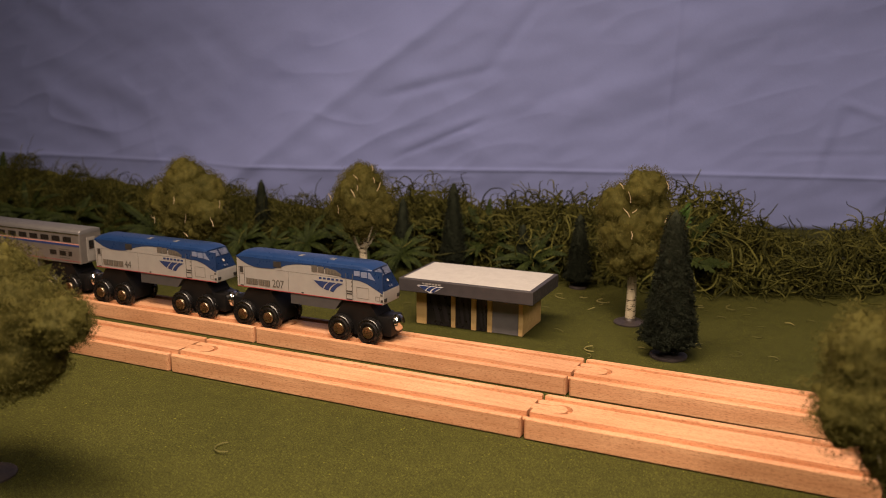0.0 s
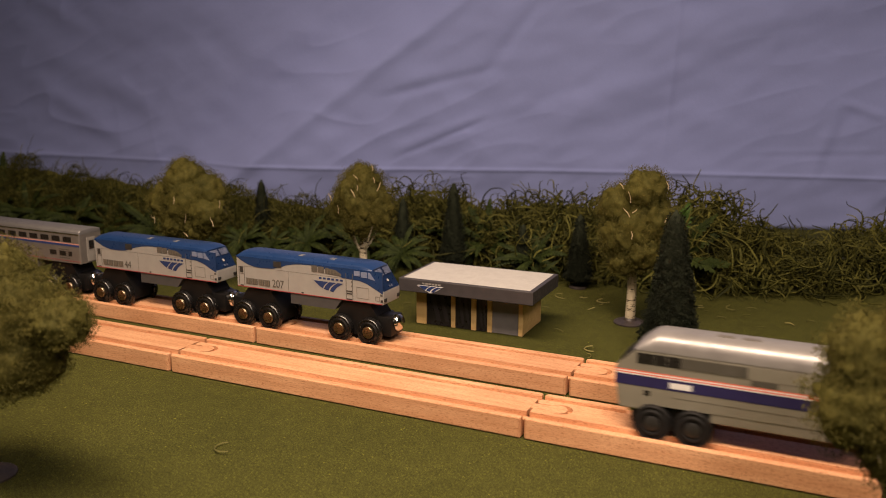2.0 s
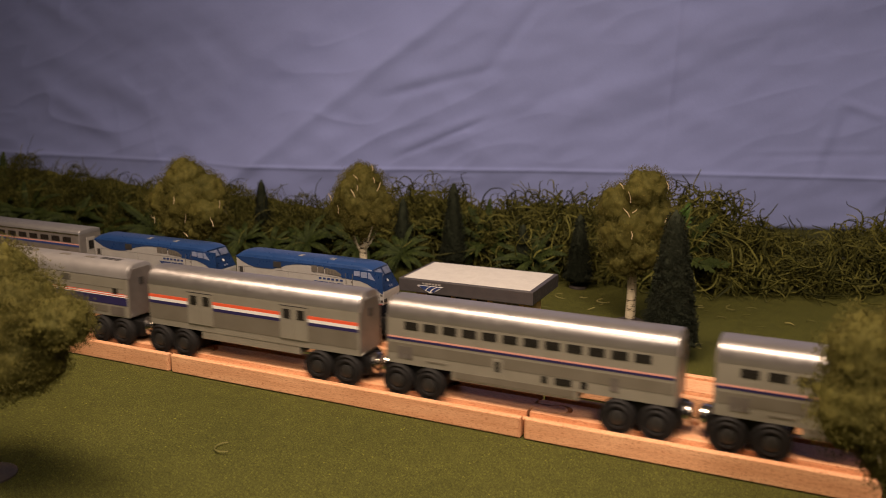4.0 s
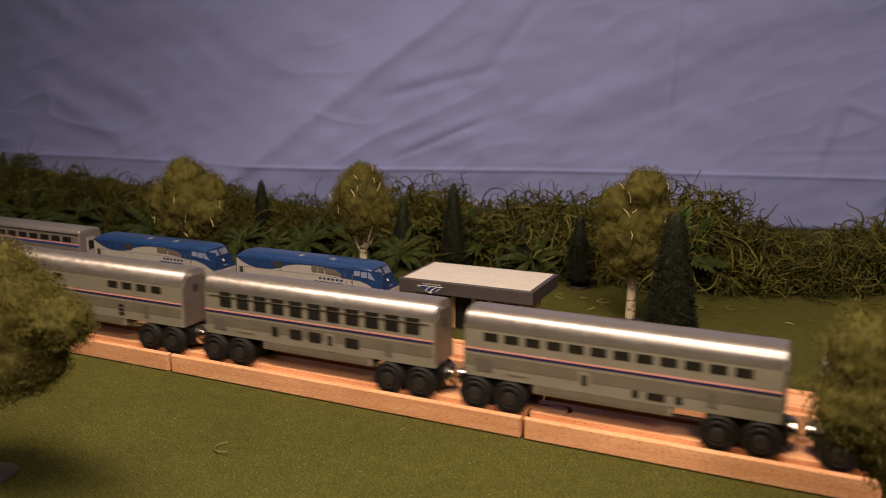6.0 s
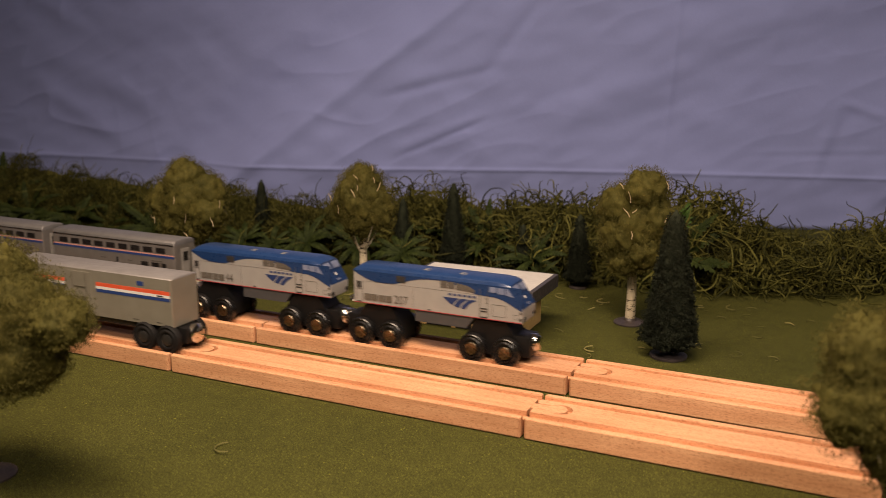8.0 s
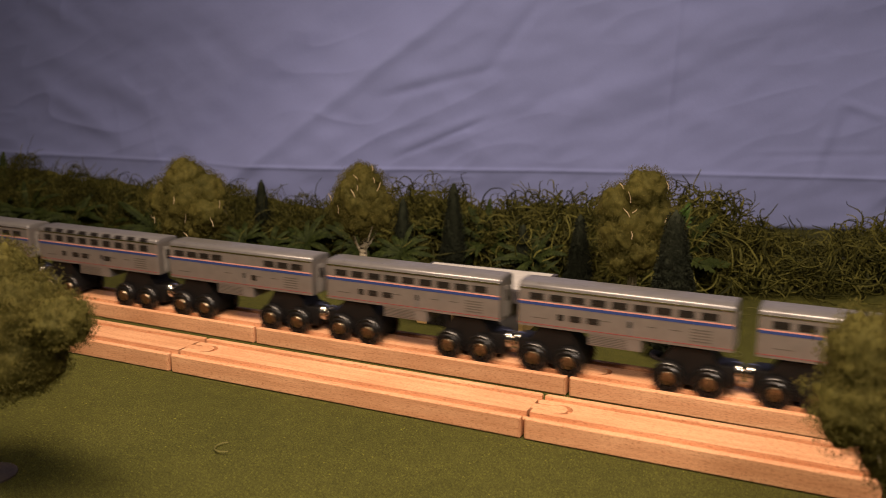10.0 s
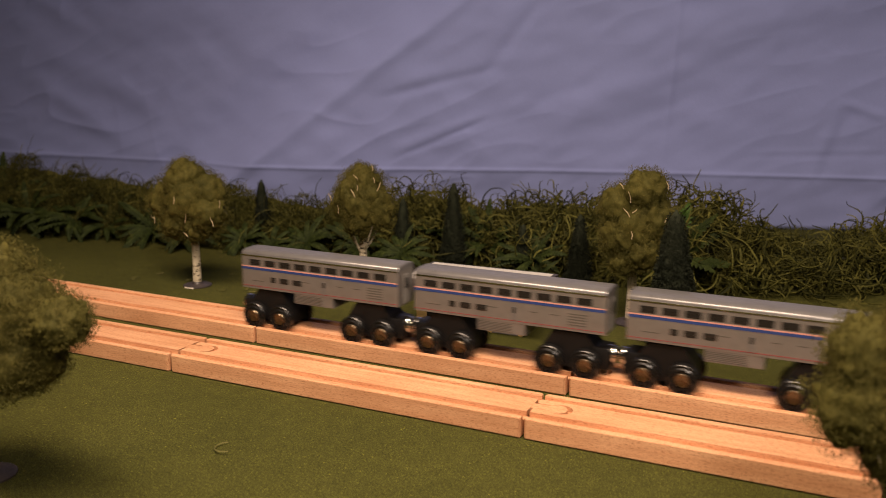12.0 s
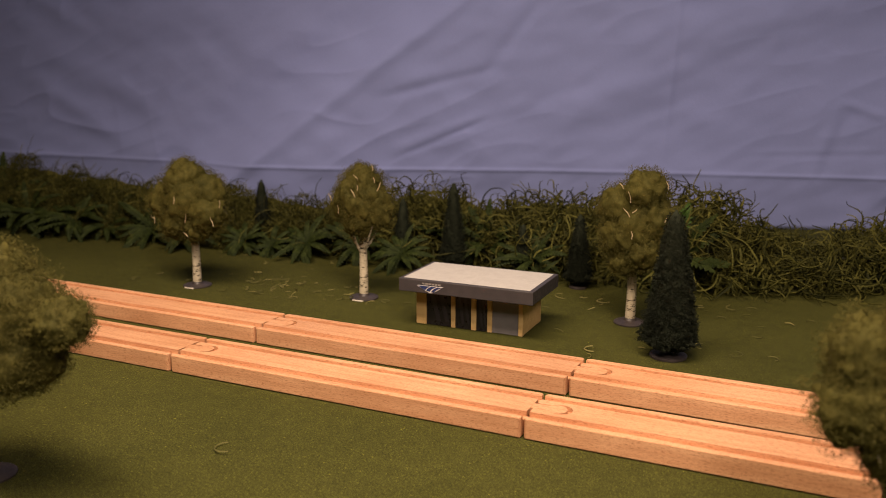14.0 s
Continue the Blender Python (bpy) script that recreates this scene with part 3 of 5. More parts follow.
    part("cab_window", bm, pale_glass, loco)
    rect("sill_light", -0.0005, 0.0012, 0.0408, 0.0416, ink)
    rect("red_sill_line", r + 0.0006, f - 0.0006, 0.0399, 0.0404, red_line)
    rect("marker_light", 0.0628, 0.0644, 0.0458, 0.0472, grille)
    rect("marker_light", 0.0630, 0.0645, 0.0416, 0.0432, ink)
    for y in (-0.0088, 0.0088):
        bm = bmesh.new()
        box(bm, f + 0.0001, f + 0.0008, y - 0.0016, y + 0.0016, z0 + 0.0020, z0 + 0.0042, 0.0002)
        part("ditch_light", bm, ink, loco)
    letters("road_number", number, 0.0080, grille, loco, on_side(-0.0203 if len(number) > 2 else -0.0222, SIDE - 0.0002, 0.0448, 0.86), "dark road number")
    swoosh(loco, 0.0102, SIDE, 0.0440, 0.0238, 0.0072, logo_blue)
    bm = bmesh.new()
    for k in range(6):   # plain bars where the mark's lettering stands
        xa = 0.0143 + k * 0.0034
        prism(bm, [(xa, 0.0527), (xa + 0.0021, 0.0527), (xa + 0.0021, 0.0540), (xa, 0.0540)], "y", SIDE - 0.0002, SIDE + 0.0001)
    part("mark_bars", bm, logo_blue, loco)
    for xa in (-0.006, 0.020):
        for ya in (-0.0060, -0.0032):
            bm = bmesh.new()
            box(bm, xa, xa + 0.0040, ya, ya + 0.0004, zt - 0.0008, zt + 0.0002, 0.0001)
            part("roof_bracket", bm, panel_pale, loco)
    for ob in loco.children:
        ob.location += Vector((-0.0027, 0, -0.0012))
    bm = bmesh.new()
    prism(bm, [(-0.0127, z0), (0.0303, z0), (0.0238, 0.0310), (-0.0127, 0.0310)], "y", -0.0110, 0.0110)
    part("fuel_tank", bm, tank_grey, loco, "dark grey fuel tank")
    axles = (-0.0525, -0.0301, 0.0290, 0.0520)
    sets = bogie(loco, axles[:2], -1, z0 - 0.0012, True, 0.0705) + bogie(loco, axles[2:], 1, z0 - 0.0012, True, 0.0705)
    MOVERS.append(("far", loco, offset, axles[0], sets))
    return loco


def stripes(parent, x0, x1, y, rows):
    for z0, z1, mat, name in rows:
        part(name, fresh(plate, x0, x1, z0, z1, y, 0.00014), mat, parent)


def build_far_coach(kind, offset, label):
    """Two-level silver car on tall trucks."""
    car = thing("toy_passenger_car", pose(0, 0, 0), label, "toy train car", "cars of the blue-topped train")
    x0, x1, z0, zw, zt = -0.0640, 0.0640, 0.0385, 0.0622, 0.0664
    walls, roof = shell(car, x0, x1, HW, z0, zw, zt, silver_far, roof_far, 0.62, "silver body")
    # the low skirt between the trucks
    bm = bmesh.new()
    box(bm, -0.019, 0.013, -HW + 0.0002, HW - 0.0002, 0.0312, z0 + 0.0003, 0.0003)
    part("skirt", bm, silver_far, car)
    for k in range(6):
        part("skirt_rib", fresh(plate, -0.0182, 0.004, 0.0322 + k * 0.0010, 0.0326 + k * 0.0010, SIDE + 0.0002), grille, car)
    stripes(car, x0 + 0.0006, x1 - 0.0006, SIDE, ((0.0540, 0.0548, stripe_pink, "pink_stripe"), (0.0523, 0.0540, stripe_blue, "blue_stripe"), (0.0401, 0.0404, red_line, "red_line")))
    for y in (-HW + 0.0003, HW - 0.0003):
        bm = bmesh.new()
        box(bm, x0 + 0.0005, x1 - 0.0005, y - 0.0006, y + 0.0006, zw - 0.0002, zw + 0.0007, 0.0002)
        part("roof_gutter", bm, chrome, car, "bright gutter strip")
    if kind == "lounge":
        for i in range(9):
            xa = x0 + 0.0075 + i * 0.0129
            window(car, xa, xa + 0.0078, 0.0558, 0.0604, SIDE)
            bm = bmesh.new()
            prism(bm, [(-0.01145, zw + 0.0011), (-0.01130, zw + 0.0018), (-0.0108, zw + 0.0028), (-0.0099, zw + 0.0034), (-0.0097, zw + 0.0029), (-0.0105, zw + 0.0022), (-0.0110, zw + 0.0010)], "x", xa, xa + 0.0078)
            part("roof_window", bm, glass_paint, car)
        low = ((-0.0375, 0.004), (-0.026, 0.007), (-0.016, 0.007), (0.008, 0.007))
    elif kind == "gap":
        for i in list(range(4)) + [7, 8, 9]:
            xa = x0 + 0.006 + i * 0.0117
            window(car, xa - 0.0005, xa + 0.0086, 0.0557, 0.0598, SIDE)
        low = ((0.012, 0.0045),)
    else:
        for i in range(9):
            xa = x0 + 0.008 + i * 0.0128
            window(car, xa - 0.0005, xa + 0.0086, 0.0557, 0.0598, SIDE)
        low = ((-0.0385, 0.004), (-0.0310, 0.0072), (-0.0200, 0.0072)) if kind == "coach" else ((0.030, 0.0072), (0.041, 0.0072), (0.051, 0.004))
    for xa, w in low:
        window(car, xa, xa + w, 0.0442, 0.0480, SIDE)
    bm = bmesh.new()
    plate(bm, 0.0040, 0.0075, 0.0405, 0.0495, SIDE, 0.0002)
    door = part("door", bm, roof_far, car)
    part("door_window", fresh(plate, 0.0048, 0.0067, 0.0452, 0.0488, SIDE - 0.00015), glass_paint, door)
    for k in range(5):
        part("grille_bar", fresh(plate, 0.0405, 0.0520, 0.0420 + k * 0.0017, 0.0428 + k * 0.0017, SIDE, 0.00010), grille, car)
    for xa, w, z in ((-0.012, 0.006, 0.0470), (0.016, 0.005, 0.0470), (0.029, 0.006, 0.0470), (-0.055, 0.010, 0.0440)):
        part("marking_bar", fresh(plate, xa, xa + w, z, z + 0.0006, SIDE, 0.00010), grille, car)
    # gangway doors in the ends
    for s in (-1, 1):
        bm = bmesh.new()
        xe = x1 * s
        lo, hi = sorted((xe, xe + s * 0.0005))
        box(bm, lo, hi, -0.0042, 0.0042, z0 + 0.001, z0 + 0.0205, 0.0001)
        gang = part("gangway_frame", bm, panel_pale, car, "pale end door frame")
        bm = bmesh.new()
        lo, hi = sorted((xe + s * 0.0003, xe + s * 0.0008))
        box(bm, lo, hi, -0.0024, 0.0024, z0 + 0.011, z0 + 0.0180)
        part("door_window", bm, glass_paint, gang)
    axles = (-0.0525, -0.0300, 0.0295, 0.0525)
    sets = bogie(car, axles[:2], -1, z0, True, 0.0698) + bogie(car, axles[2:], 1, z0, True, 0.0698)
    MOVERS.append(("far", car, offset, axles[0], sets))
    return car


def build_near_car(kind, offset, span, label):
    """Long silver car of the passing train; its own x runs from front to tail, as the train heads to -x."""
    name = {"loco": "toy_locomotive", "box": "toy_boxcar", "baggage": "toy_baggage_car"}.get(kind, "toy_passenger_car")
    car = thing(name, pose(0, 0, 0), label, "toy locomotive" if kind == "loco" else "toy train car", "cars of the passing silver train")
    half, hw, side = span / 2, HW_N, SIDE_N
    before, after = {"loco": (0.0205, 0.0053), "box": (0.0105, 0.0045), "baggage": (0.0095, 0.0080)}.get(kind, (0.0075, 0.0085))
    x0, x1 = -half - before, half + after
    z0, zw, zt = 0.0288, 0.0553, 0.0663

    def panel(name, xa, xb, za, zb, mat, t=0.00018, parent=None, label=""):
        return part(name, fresh(plate, x0 + xa, x0 + xb, za, zb, side, t), mat, parent or car, label)

    length = x1 - x0
    if kind == "box":
        z0, zw, zt = 0.0276, 0.0592, 0.0608
        body, roof = shell(car, x0, x1, hw, z0, zw, zt, silver_near, roof_matt, 0.95, "grey-green silver body")
    elif kind == "loco":
        zw, zt = 0.0560, 0.0655
        bm = bmesh.new()
        prism(bm, [(x0 + 0.0030, z0 - 0.0040), (x0 + 0.0150, z0 - 0.0040), (x0 + 0.0160, z0), (x1, z0), (x1, zw), (x0 + 0.0105, zw), (x0 + 0.0012, 0.0475), (x0, 0.0445)], "y", -hw, hw)
        bmesh.ops.bevel(bm, geom=list(bm.edges), offset=0.0006, segments=2, affect="EDGES")
        body = part("body", bm, silver_near, car, "silver body with slanted cab front", 35)
        bm = bmesh.new()
        rings = []
        for x, k in ((x0 + 0.0100, 0.95), (x0 + 0.0135, 0.52), (x0 + 0.0180, 0.12), (x0 + 0.0215, 0.0), (x1 - 0.0010, 0.0), (x1 - 0.0003, 0.03), (x1, 0.10)):
            rings.append([(x, y, zw + 0.00005 + (z - zw) * (1 - k * 0.93)) for y, z in round_roof(hw - 0.0002, zw, zt, 0.72)])
        loft(bm, rings)
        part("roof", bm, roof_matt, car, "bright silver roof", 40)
    else:
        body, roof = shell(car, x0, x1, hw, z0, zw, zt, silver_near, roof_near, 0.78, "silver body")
    if kind != "box":
        ka, kb = {"loco": (0.0484, 0.1164), "baggage": (0.0430, 0.1180), "lounge": (0.0445, 0.1210)}.get(kind, (0.0405, 0.1130))
        bm = bmesh.new()
        box(bm, x0 + ka, x0 + kb, -hw + 0.0002, hw - 0.0002, 0.0236, z0 + 0.0005, 0.0004)
        part("skirt", bm, silver_near, car)
    if kind == "loco":
        za = 0.0446
        stripes(car, x0 + 0.0008, x1 - 0.0008, side, ((za + 0.0003, za + 0.0008, stripe_red, "red_stripe"), (za - 0.0004, za + 0.0003, stripe_white, "white_stripe"), (za - 0.0010, za - 0.0004, stripe_red, "red_stripe"), (za - 0.0016, za - 0.0010, stripe_white, "white_stripe"), (za - 0.0072, za - 0.0016, stripe_navy, "navy_stripe")))
        for xa, xb in ((0.0113, 0.0200), (0.0203, 0.0258), (0.0261, 0.0328)):
            panel("window", xa, xb, 0.0494, 0.0548, glass_paint)
        panel("window", 0.0155, 0.0185, 0.0330, 0.0355, glass_paint)
        panel("window", 0.1490, 0.1530, 0.0450, 0.0490, glass_paint, 0.0003)
        panel("number_board", 0.0280, 0.0387, 0.0385, 0.0415, stripe_white, 0.00025)
        panel("side_panel", 0.0330, 0.0640, 0.0494, 0.0548, panel_dark)
        panel("side_panel", 0.0660, 0.0780, 0.0462, 0.0486, panel_dark)
        panel("side_panel", 0.1020, 0.1100, 0.0505, 0.0548, panel_dark)
        panel("side_panel", 0.1180, 0.1440, 0.0315, 0.0362, silver_band)
        panel("vent_box", 0.1460, 0.1580, 0.0300, 0.0362, steel_end)
        panel("seam", 0.030, length - 0.004, 0.0488, 0.0490, silver_band, 0.0001)
        panel("seam", 0.030, length - 0.004, 0.0336, 0.0339, silver_band, 0.0001)
        for xa in (0.048, 0.060, 0.092, 0.116):
            bm = bmesh.new()
            box(bm, x0 + xa, x0 + xa + 0.008, -0.0035, 0.0, zt - 0.0006, zt + 0.0002)
            part("roof_vent", bm, silver_band, car)
        for k in range(3):
            bm = bmesh.new()
            lathe(bm, [(zt - 0.0008, 0.0026), (zt + 0.0002, 0.0026), (zt + 0.0003, 0.0)], "z", 12, (x1 - 0.030 + k * 0.006, -0.001, 0))
            part("roof_fan", bm, ink, car)
        for y in (-1, 1):
            bm = bmesh.new()
            prism(bm, [(x0 + 0.0025, 0.0490), (x0 + 0.0090, 0.0547), (x0 + 0.0086, 0.0551), (x0 + 0.0021, 0.0494)], "y", *sorted((y * 0.0010, y * 0.0105)))
            part("windscreen", bm, glass_paint, car)
    elif kind == "baggage":
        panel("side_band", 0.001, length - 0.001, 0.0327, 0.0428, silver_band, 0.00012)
        za = 0.0471
        stripes(car, x0 + 0.0008, x1 - 0.0008, side, ((za, za + 0.0020, stripe_red, "red_stripe"), (za - 0.0020, za, stripe_white, "white_stripe"), (za - 0.0040, za - 0.0020, stripe_navy, "navy_stripe")))
        for xa in (0.0331, 0.1045):
            door = panel("sliding_door", xa, xa + 0.0200, 0.0330, 0.0537, silver_near, 0.00055, None, "silver double baggage door")
            for k in (0.0024, 0.0125):
                panel("door_window", xa + k, xa + k + 0.0052, 0.0458, 0.0518, glass_paint, 0.0007, door)
            panel("door_rail", xa, xa + 0.0200, 0.0535, 0.0539, ink, 0.0006, door)
            panel("door_seam", xa + 0.0098, xa + 0.0101, 0.0335, 0.0535, silver_band, 0.0006, door)
    elif kind == "box":
        for xa, xb in ((0.0012, 0.0520), (length - 0.0660, length - 0.0015)):
            stripes(car, x0 + xa, x0 + xb, side, ((0.0489, 0.0515, stripe_red, "red_stripe"), (0.0470, 0.0489, stripe_white, "white_stripe"), (0.0448, 0.0470, stripe_blue, "blue_stripe")))
        panel("marking_bar", 0.0210, 0.0310, 0.0474, 0.0485, ink, 0.00025)
        panel("marking_bar", length - 0.012, length - 0.007, 0.0475, 0.0484, ink, 0.00025)
        door = panel("plug_door", 0.0560, 0.0770, 0.0305, 0.0575, silver_near, 0.0005, None, "plug door with latch bars")
        for xa in (0.0600, 0.0728):
            panel("door_bar", xa - 0.0002, xa + 0.0002, 0.0315, 0.0565, silver_band, 0.0009, door)
        for zz in (0.0370, 0.0470):
            panel("latch_bar", 0.0610, 0.0718, zz, zz + 0.0005, silver_band, 0.0009, door)
        for xa in (0.0628, 0.0700):
            for zz in (0.0372, 0.0395):
                panel("latch", xa - 0.0016, xa + 0.0012, zz, zz + 0.0010, grille, 0.0011, door)
        panel("emblem", length - 0.0290, length - 0.0235, 0.0533, 0.0562, stripe_blue)
        for xa in (0.012, 0.030, length - 0.034, length - 0.014):
            panel("sill_bar", xa, xa + 0.0045, 0.0296, 0.0299, ink)
        bm = bmesh.new()
        box(bm, -half + 0.029, half - 0.031, -0.010, 0.010, 0.0232, 0.0278, 0.0004)
        part("underframe", bm, dull_black, car)
    else:
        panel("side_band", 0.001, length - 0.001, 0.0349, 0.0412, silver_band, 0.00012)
        za = 0.0440
        stripes(car, x0 + 0.0008, x1 - 0.0008, side, ((za + 0.0000, za + 0.0009, stripe_pink, "pink_stripe"), (za - 0.0013, za + 0.0000, stripe_navy, "navy_stripe")))
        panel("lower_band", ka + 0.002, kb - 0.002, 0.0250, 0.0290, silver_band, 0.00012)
        if kind == "lounge":
            for i in range(11):
                xa = 0.0122 + i * 0.0131
                panel("window", xa, xa + 0.0092, 0.0472, 0.0535, glass_paint)
                panel("upper_window", xa, xa + 0.0092, 0.0545, 0.0568, glass_paint, 0.0004)
            low = ((0.0513, 0.0045, 0.0331, 0.0390), (0.0643, 0.0088, 0.0331, 0.0393), (0.0780, 0.0088, 0.0331, 0.0393), (0.1035, 0.0095, 0.0331, 0.0390))
            for zz in (0.0538, 0.0542):
                panel("seam", 0.004, length - 0.004, zz, zz + 0.0002, steel_end, 0.0005)
            dx = 0.0900
        elif kind == "gap":
            for i in (0, 1, 2, 3, 7, 8, 9, 10):
                panel("window", 0.0115 + i * 0.0126, 0.0199 + i * 0.0126, 0.0495, 0.0540, glass_paint)
            low = tuple((0.1080, 0.0045, 0.0310 + k * 0.0028, 0.0330 + k * 0.0028) for k in range(3))
            dx = 0.0590
        else:
            for i in range(12):
                panel("window", 0.0115 + i * 0.01185, 0.0198 + i * 0.01185, 0.0495, 0.0541, glass_paint)
            low = ((0.0930, 0.0032, 0.0308, 0.0345), (0.1004, 0.0092, 0.0308, 0.0345), (0.1145, 0.0034, 0.0308, 0.0345))
            dx = 0.0650
        for xa, w, za, zb in low:
            panel("window", xa, xa + w, za, zb, glass_paint, 0.00022)
        door = panel("door", dx, dx + 0.0062, 0.0290, 0.0400, silver_near, 0.0003)
        panel("door_window", dx + 0.0016, dx + 0.0044, 0.0328, 0.0386, glass_paint, 0.0004, door)
        panel("marking_bar", 0.0250, 0.0370, 0.0318, 0.0328, silver_band, 0.0002)
        for xa in (0.007, 0.012, 0.130):
            panel("vent_panel", xa, xa + 0.0045, 0.0320, 0.0395, steel_end, 0.00022)
    for s, xe in ((-1, x0), (1, x1)):
        if kind == "box" or (kind == "loco" and s < 0):
            continue
        bm = bmesh.new()
        lo, hi = sorted((xe, xe + s * 0.0006))
        prism(bm, [(-hw + 0.001, z0 + 0.001), (hw - 0.001, z0 + 0.001), (hw - 0.001, zw), (0.0080, zw + 0.0060), (-0.0080, zw + 0.0060), (-hw + 0.001, zw)], "x", lo, hi)
        end = part("end_plate", bm, steel_end, car, "brushed grey end plate, toned darker for shade")
        bm = bmesh.new()
        lo, hi = sorted((xe + s * 0.0005, xe + s * 0.0010))
        box(bm, lo, hi, -0.0020, 0.0020, 0.0505, 0.0555)
        part("door_window", bm, ink, end)
    a = 0.0200
    axles = (-half, -half + a, half - a, half)
    sets = bogie(car, axles[:2], -1, z0, False, half + 0.0160) + bogie(car, axles[2:], 1, z0, False, half + 0.0160)
    MOVERS.append(("near", car, offset, axles[0], sets))
    return car


for number, k in (("207", 0), ("44", 1)):
    build_far_loco(number, -0.14 * k)
COACH = "silver two-level toy coach with blue stripe on wooden track"
for k, kind in enumerate(("tail", "coach", "coach", "gap", "lounge", "coach", "coach", "coach")):
    label = {"lounge": "silver two-level toy lounge car with roof windows", "gap": "silver toy sleeper car with gap in its windows"}.get(kind, COACH)
    build_far_coach(kind, -0.14 * (k + 2), label)

for kind, off, span, label in (
        ("loco", 0.0, 0.1362, "silver toy diesel with red, white and navy stripes"),
        ("baggage", 0.1692, 0.1423, "silver toy baggage car with two double doors"),
        ("coach", 0.3453, 0.1470, "long silver toy coach with round bright roof"),
        ("gap", 0.5265, 0.1470, "long silver toy sleeper with gap in its windows"),
        ("lounge", 0.7080, 0.1455, "long silver toy lounge car with tall windows"),
        ("coach", 0.8877, 0.1484, "long silver toy coach with round bright roof"),
        ("box", 1.0703, 0.1323, "grey toy boxcar with red, white and blue stripes")):
    build_near_car(kind, off, span, label)

# ---------------------------------------------------------------- the station


def build_station():
    st = thing("toy_station", pose(-0.1472, 0.1667, 0.0, 0, 0, 0.79), "small toy station with pale posts and slate roof on grass", "toy building")
    lx, ly, h = 0.0865, 0.0444, 0.0296
    bm = bmesh.new()
    box(bm, 0.0004, lx - 0.0004, 0.0022, ly, 0.0003, h, 0.0004)
    part("core", bm, pale_wood, st, "pale wooden block")
    # posts and panels along the front
    for x0, x1 in ((0.0, 0.0084), (0.0291, 0.0324), (0.0456, 0.0495), (0.0586, 0.0622), (0.0831, 0.0865)):
        part("post", fresh(box, x0, x1, 0.0, 0.0030, 0.0003, h, 0.0003), pale_wood, st)
    for x0, x1 in ((0.0085, 0.0290), (0.0325, 0.0455), (0.0496, 0.0585)):
        pane = part("window_panel", fresh(box, x0, x1, 0.0012, 0.0030, 0.0003, h), dark_pane, st, "dark glossy window panel")
        w = x1 - x0
        for a in (0.15, 0.50):
            bm = bmesh.new()
            prism(bm, [(x0 + w * (a + 0.25), 0.004), (x0 + w * (a + 0.42), 0.004), (x0 + w * (a + 0.17), h - 0.005), (x0 + w * a, h - 0.005)], "y", 0.00105, 0.0014)
            part("glare_streak", bm, glare, pane)
    part("grey_panel", fresh(box, 0.0623, 0.0830, 0.0012, 0.0030, 0.0003, h), panel_grey, st, "plain grey wall panel")
    bm = bmesh.new()
    box(bm, -0.0066, 0.0994, -0.0165, 0.0445, 0.0294, 0.0393, 0.0006)
    part("roof", bm, slate_paint, st, "slate-coloured flat roof slab")
    part("roof_sheet", fresh(box, -0.0035, 0.0963, -0.0135, 0.0415, 0.0391, 0.0396, 0.0001), roof_white, st, "off-white roof top")
    bm = bmesh.new()
    prism(bm, [(0.0088, 0.0354), (0.0098, 0.0345), (0.0150, 0.0318), (0.0195, 0.0300), (0.0215, 0.0303), (0.0255, 0.0325), (0.0302, 0.0356)], "y", -0.0166, -0.0163)
    part("emblem_ground", bm, stripe_white, st)
    swoosh(st, 0.0098, -0.01665, 0.0304, 0.0196, 0.0047, logo_blue)
    bm = bmesh.new()
    for k in range(6):
        box(bm, 0.0132 + k * 0.0026, 0.0151 + k * 0.0026, -0.0168, -0.0163, 0.0363, 0.0375)
    part("mark_bars", bm, panel_pale, st)


build_station()

# ---------------------------------------------------------------- plants
def soft_leaf(name, dark, light, rough=0.75, scale=220):
    """Foliage: each leaf or strand differs a little from the next."""
    n = Nodes(name)
    geo = n.tree.nodes.new("ShaderNodeNewGeometry")
    c = n.ramp(geo.outputs["Random Per Island"], [(0.0, dark), (1.0, light)])
    c = n.mix(c, n.ramp(n.noise(scale, 3), [(0.3, (0.75, 0.78, 0.75)), (0.7, (1.15, 1.12, 1.1))]), 1.0, "MULTIPLY")
    c = n.mix(c, n.ramp(n.noise(45, 3), [(0.3, (0.72, 0.76, 0.7)), (0.7, (1.2, 1.18, 1.1))]), 1.0, "MULTIPLY")
    n.colour(c)
    n.bump(n.noise(scale * 8, 3), 0.3, 0.0003)
    return n.set(Roughness=rough, Specular_IOR_Level=0.12)


olive_foam = soft_leaf("olive_foam", (0.055, 0.050, 0.012), (0.116, 0.102, 0.028))
pine_flock = soft_leaf("pine_flock", (0.008, 0.010, 0.007), (0.021, 0.025, 0.016), 0.85)
moss_green = soft_leaf("moss_green", (0.014, 0.016, 0.004), (0.112, 0.106, 0.027), 0.7)
fern_green = soft_leaf("fern_green", (0.013, 0.020, 0.005), (0.034, 0.046, 0.012), 0.6, 90)
fresh_green = soft_leaf("fresh_green", (0.030, 0.060, 0.012), (0.048, 0.090, 0.018), 0.5, 90)
dry_moss = soft_leaf("dry_moss", (0.055, 0.054, 0.016), (0.21, 0.185, 0.075))
twig_pale = mottled("twig_pale", (0.46, 0.36, 0.22), (0.60, 0.48, 0.31), 500, 0.6)
disc_dark = mottled("disc_dark", (0.030, 0.024, 0.024), (0.050, 0.040, 0.040), 200, 0.45)
paper_white = mottled("paper_white", (0.55, 0.50, 0.42), (0.65, 0.60, 0.50), 200, 0.7)

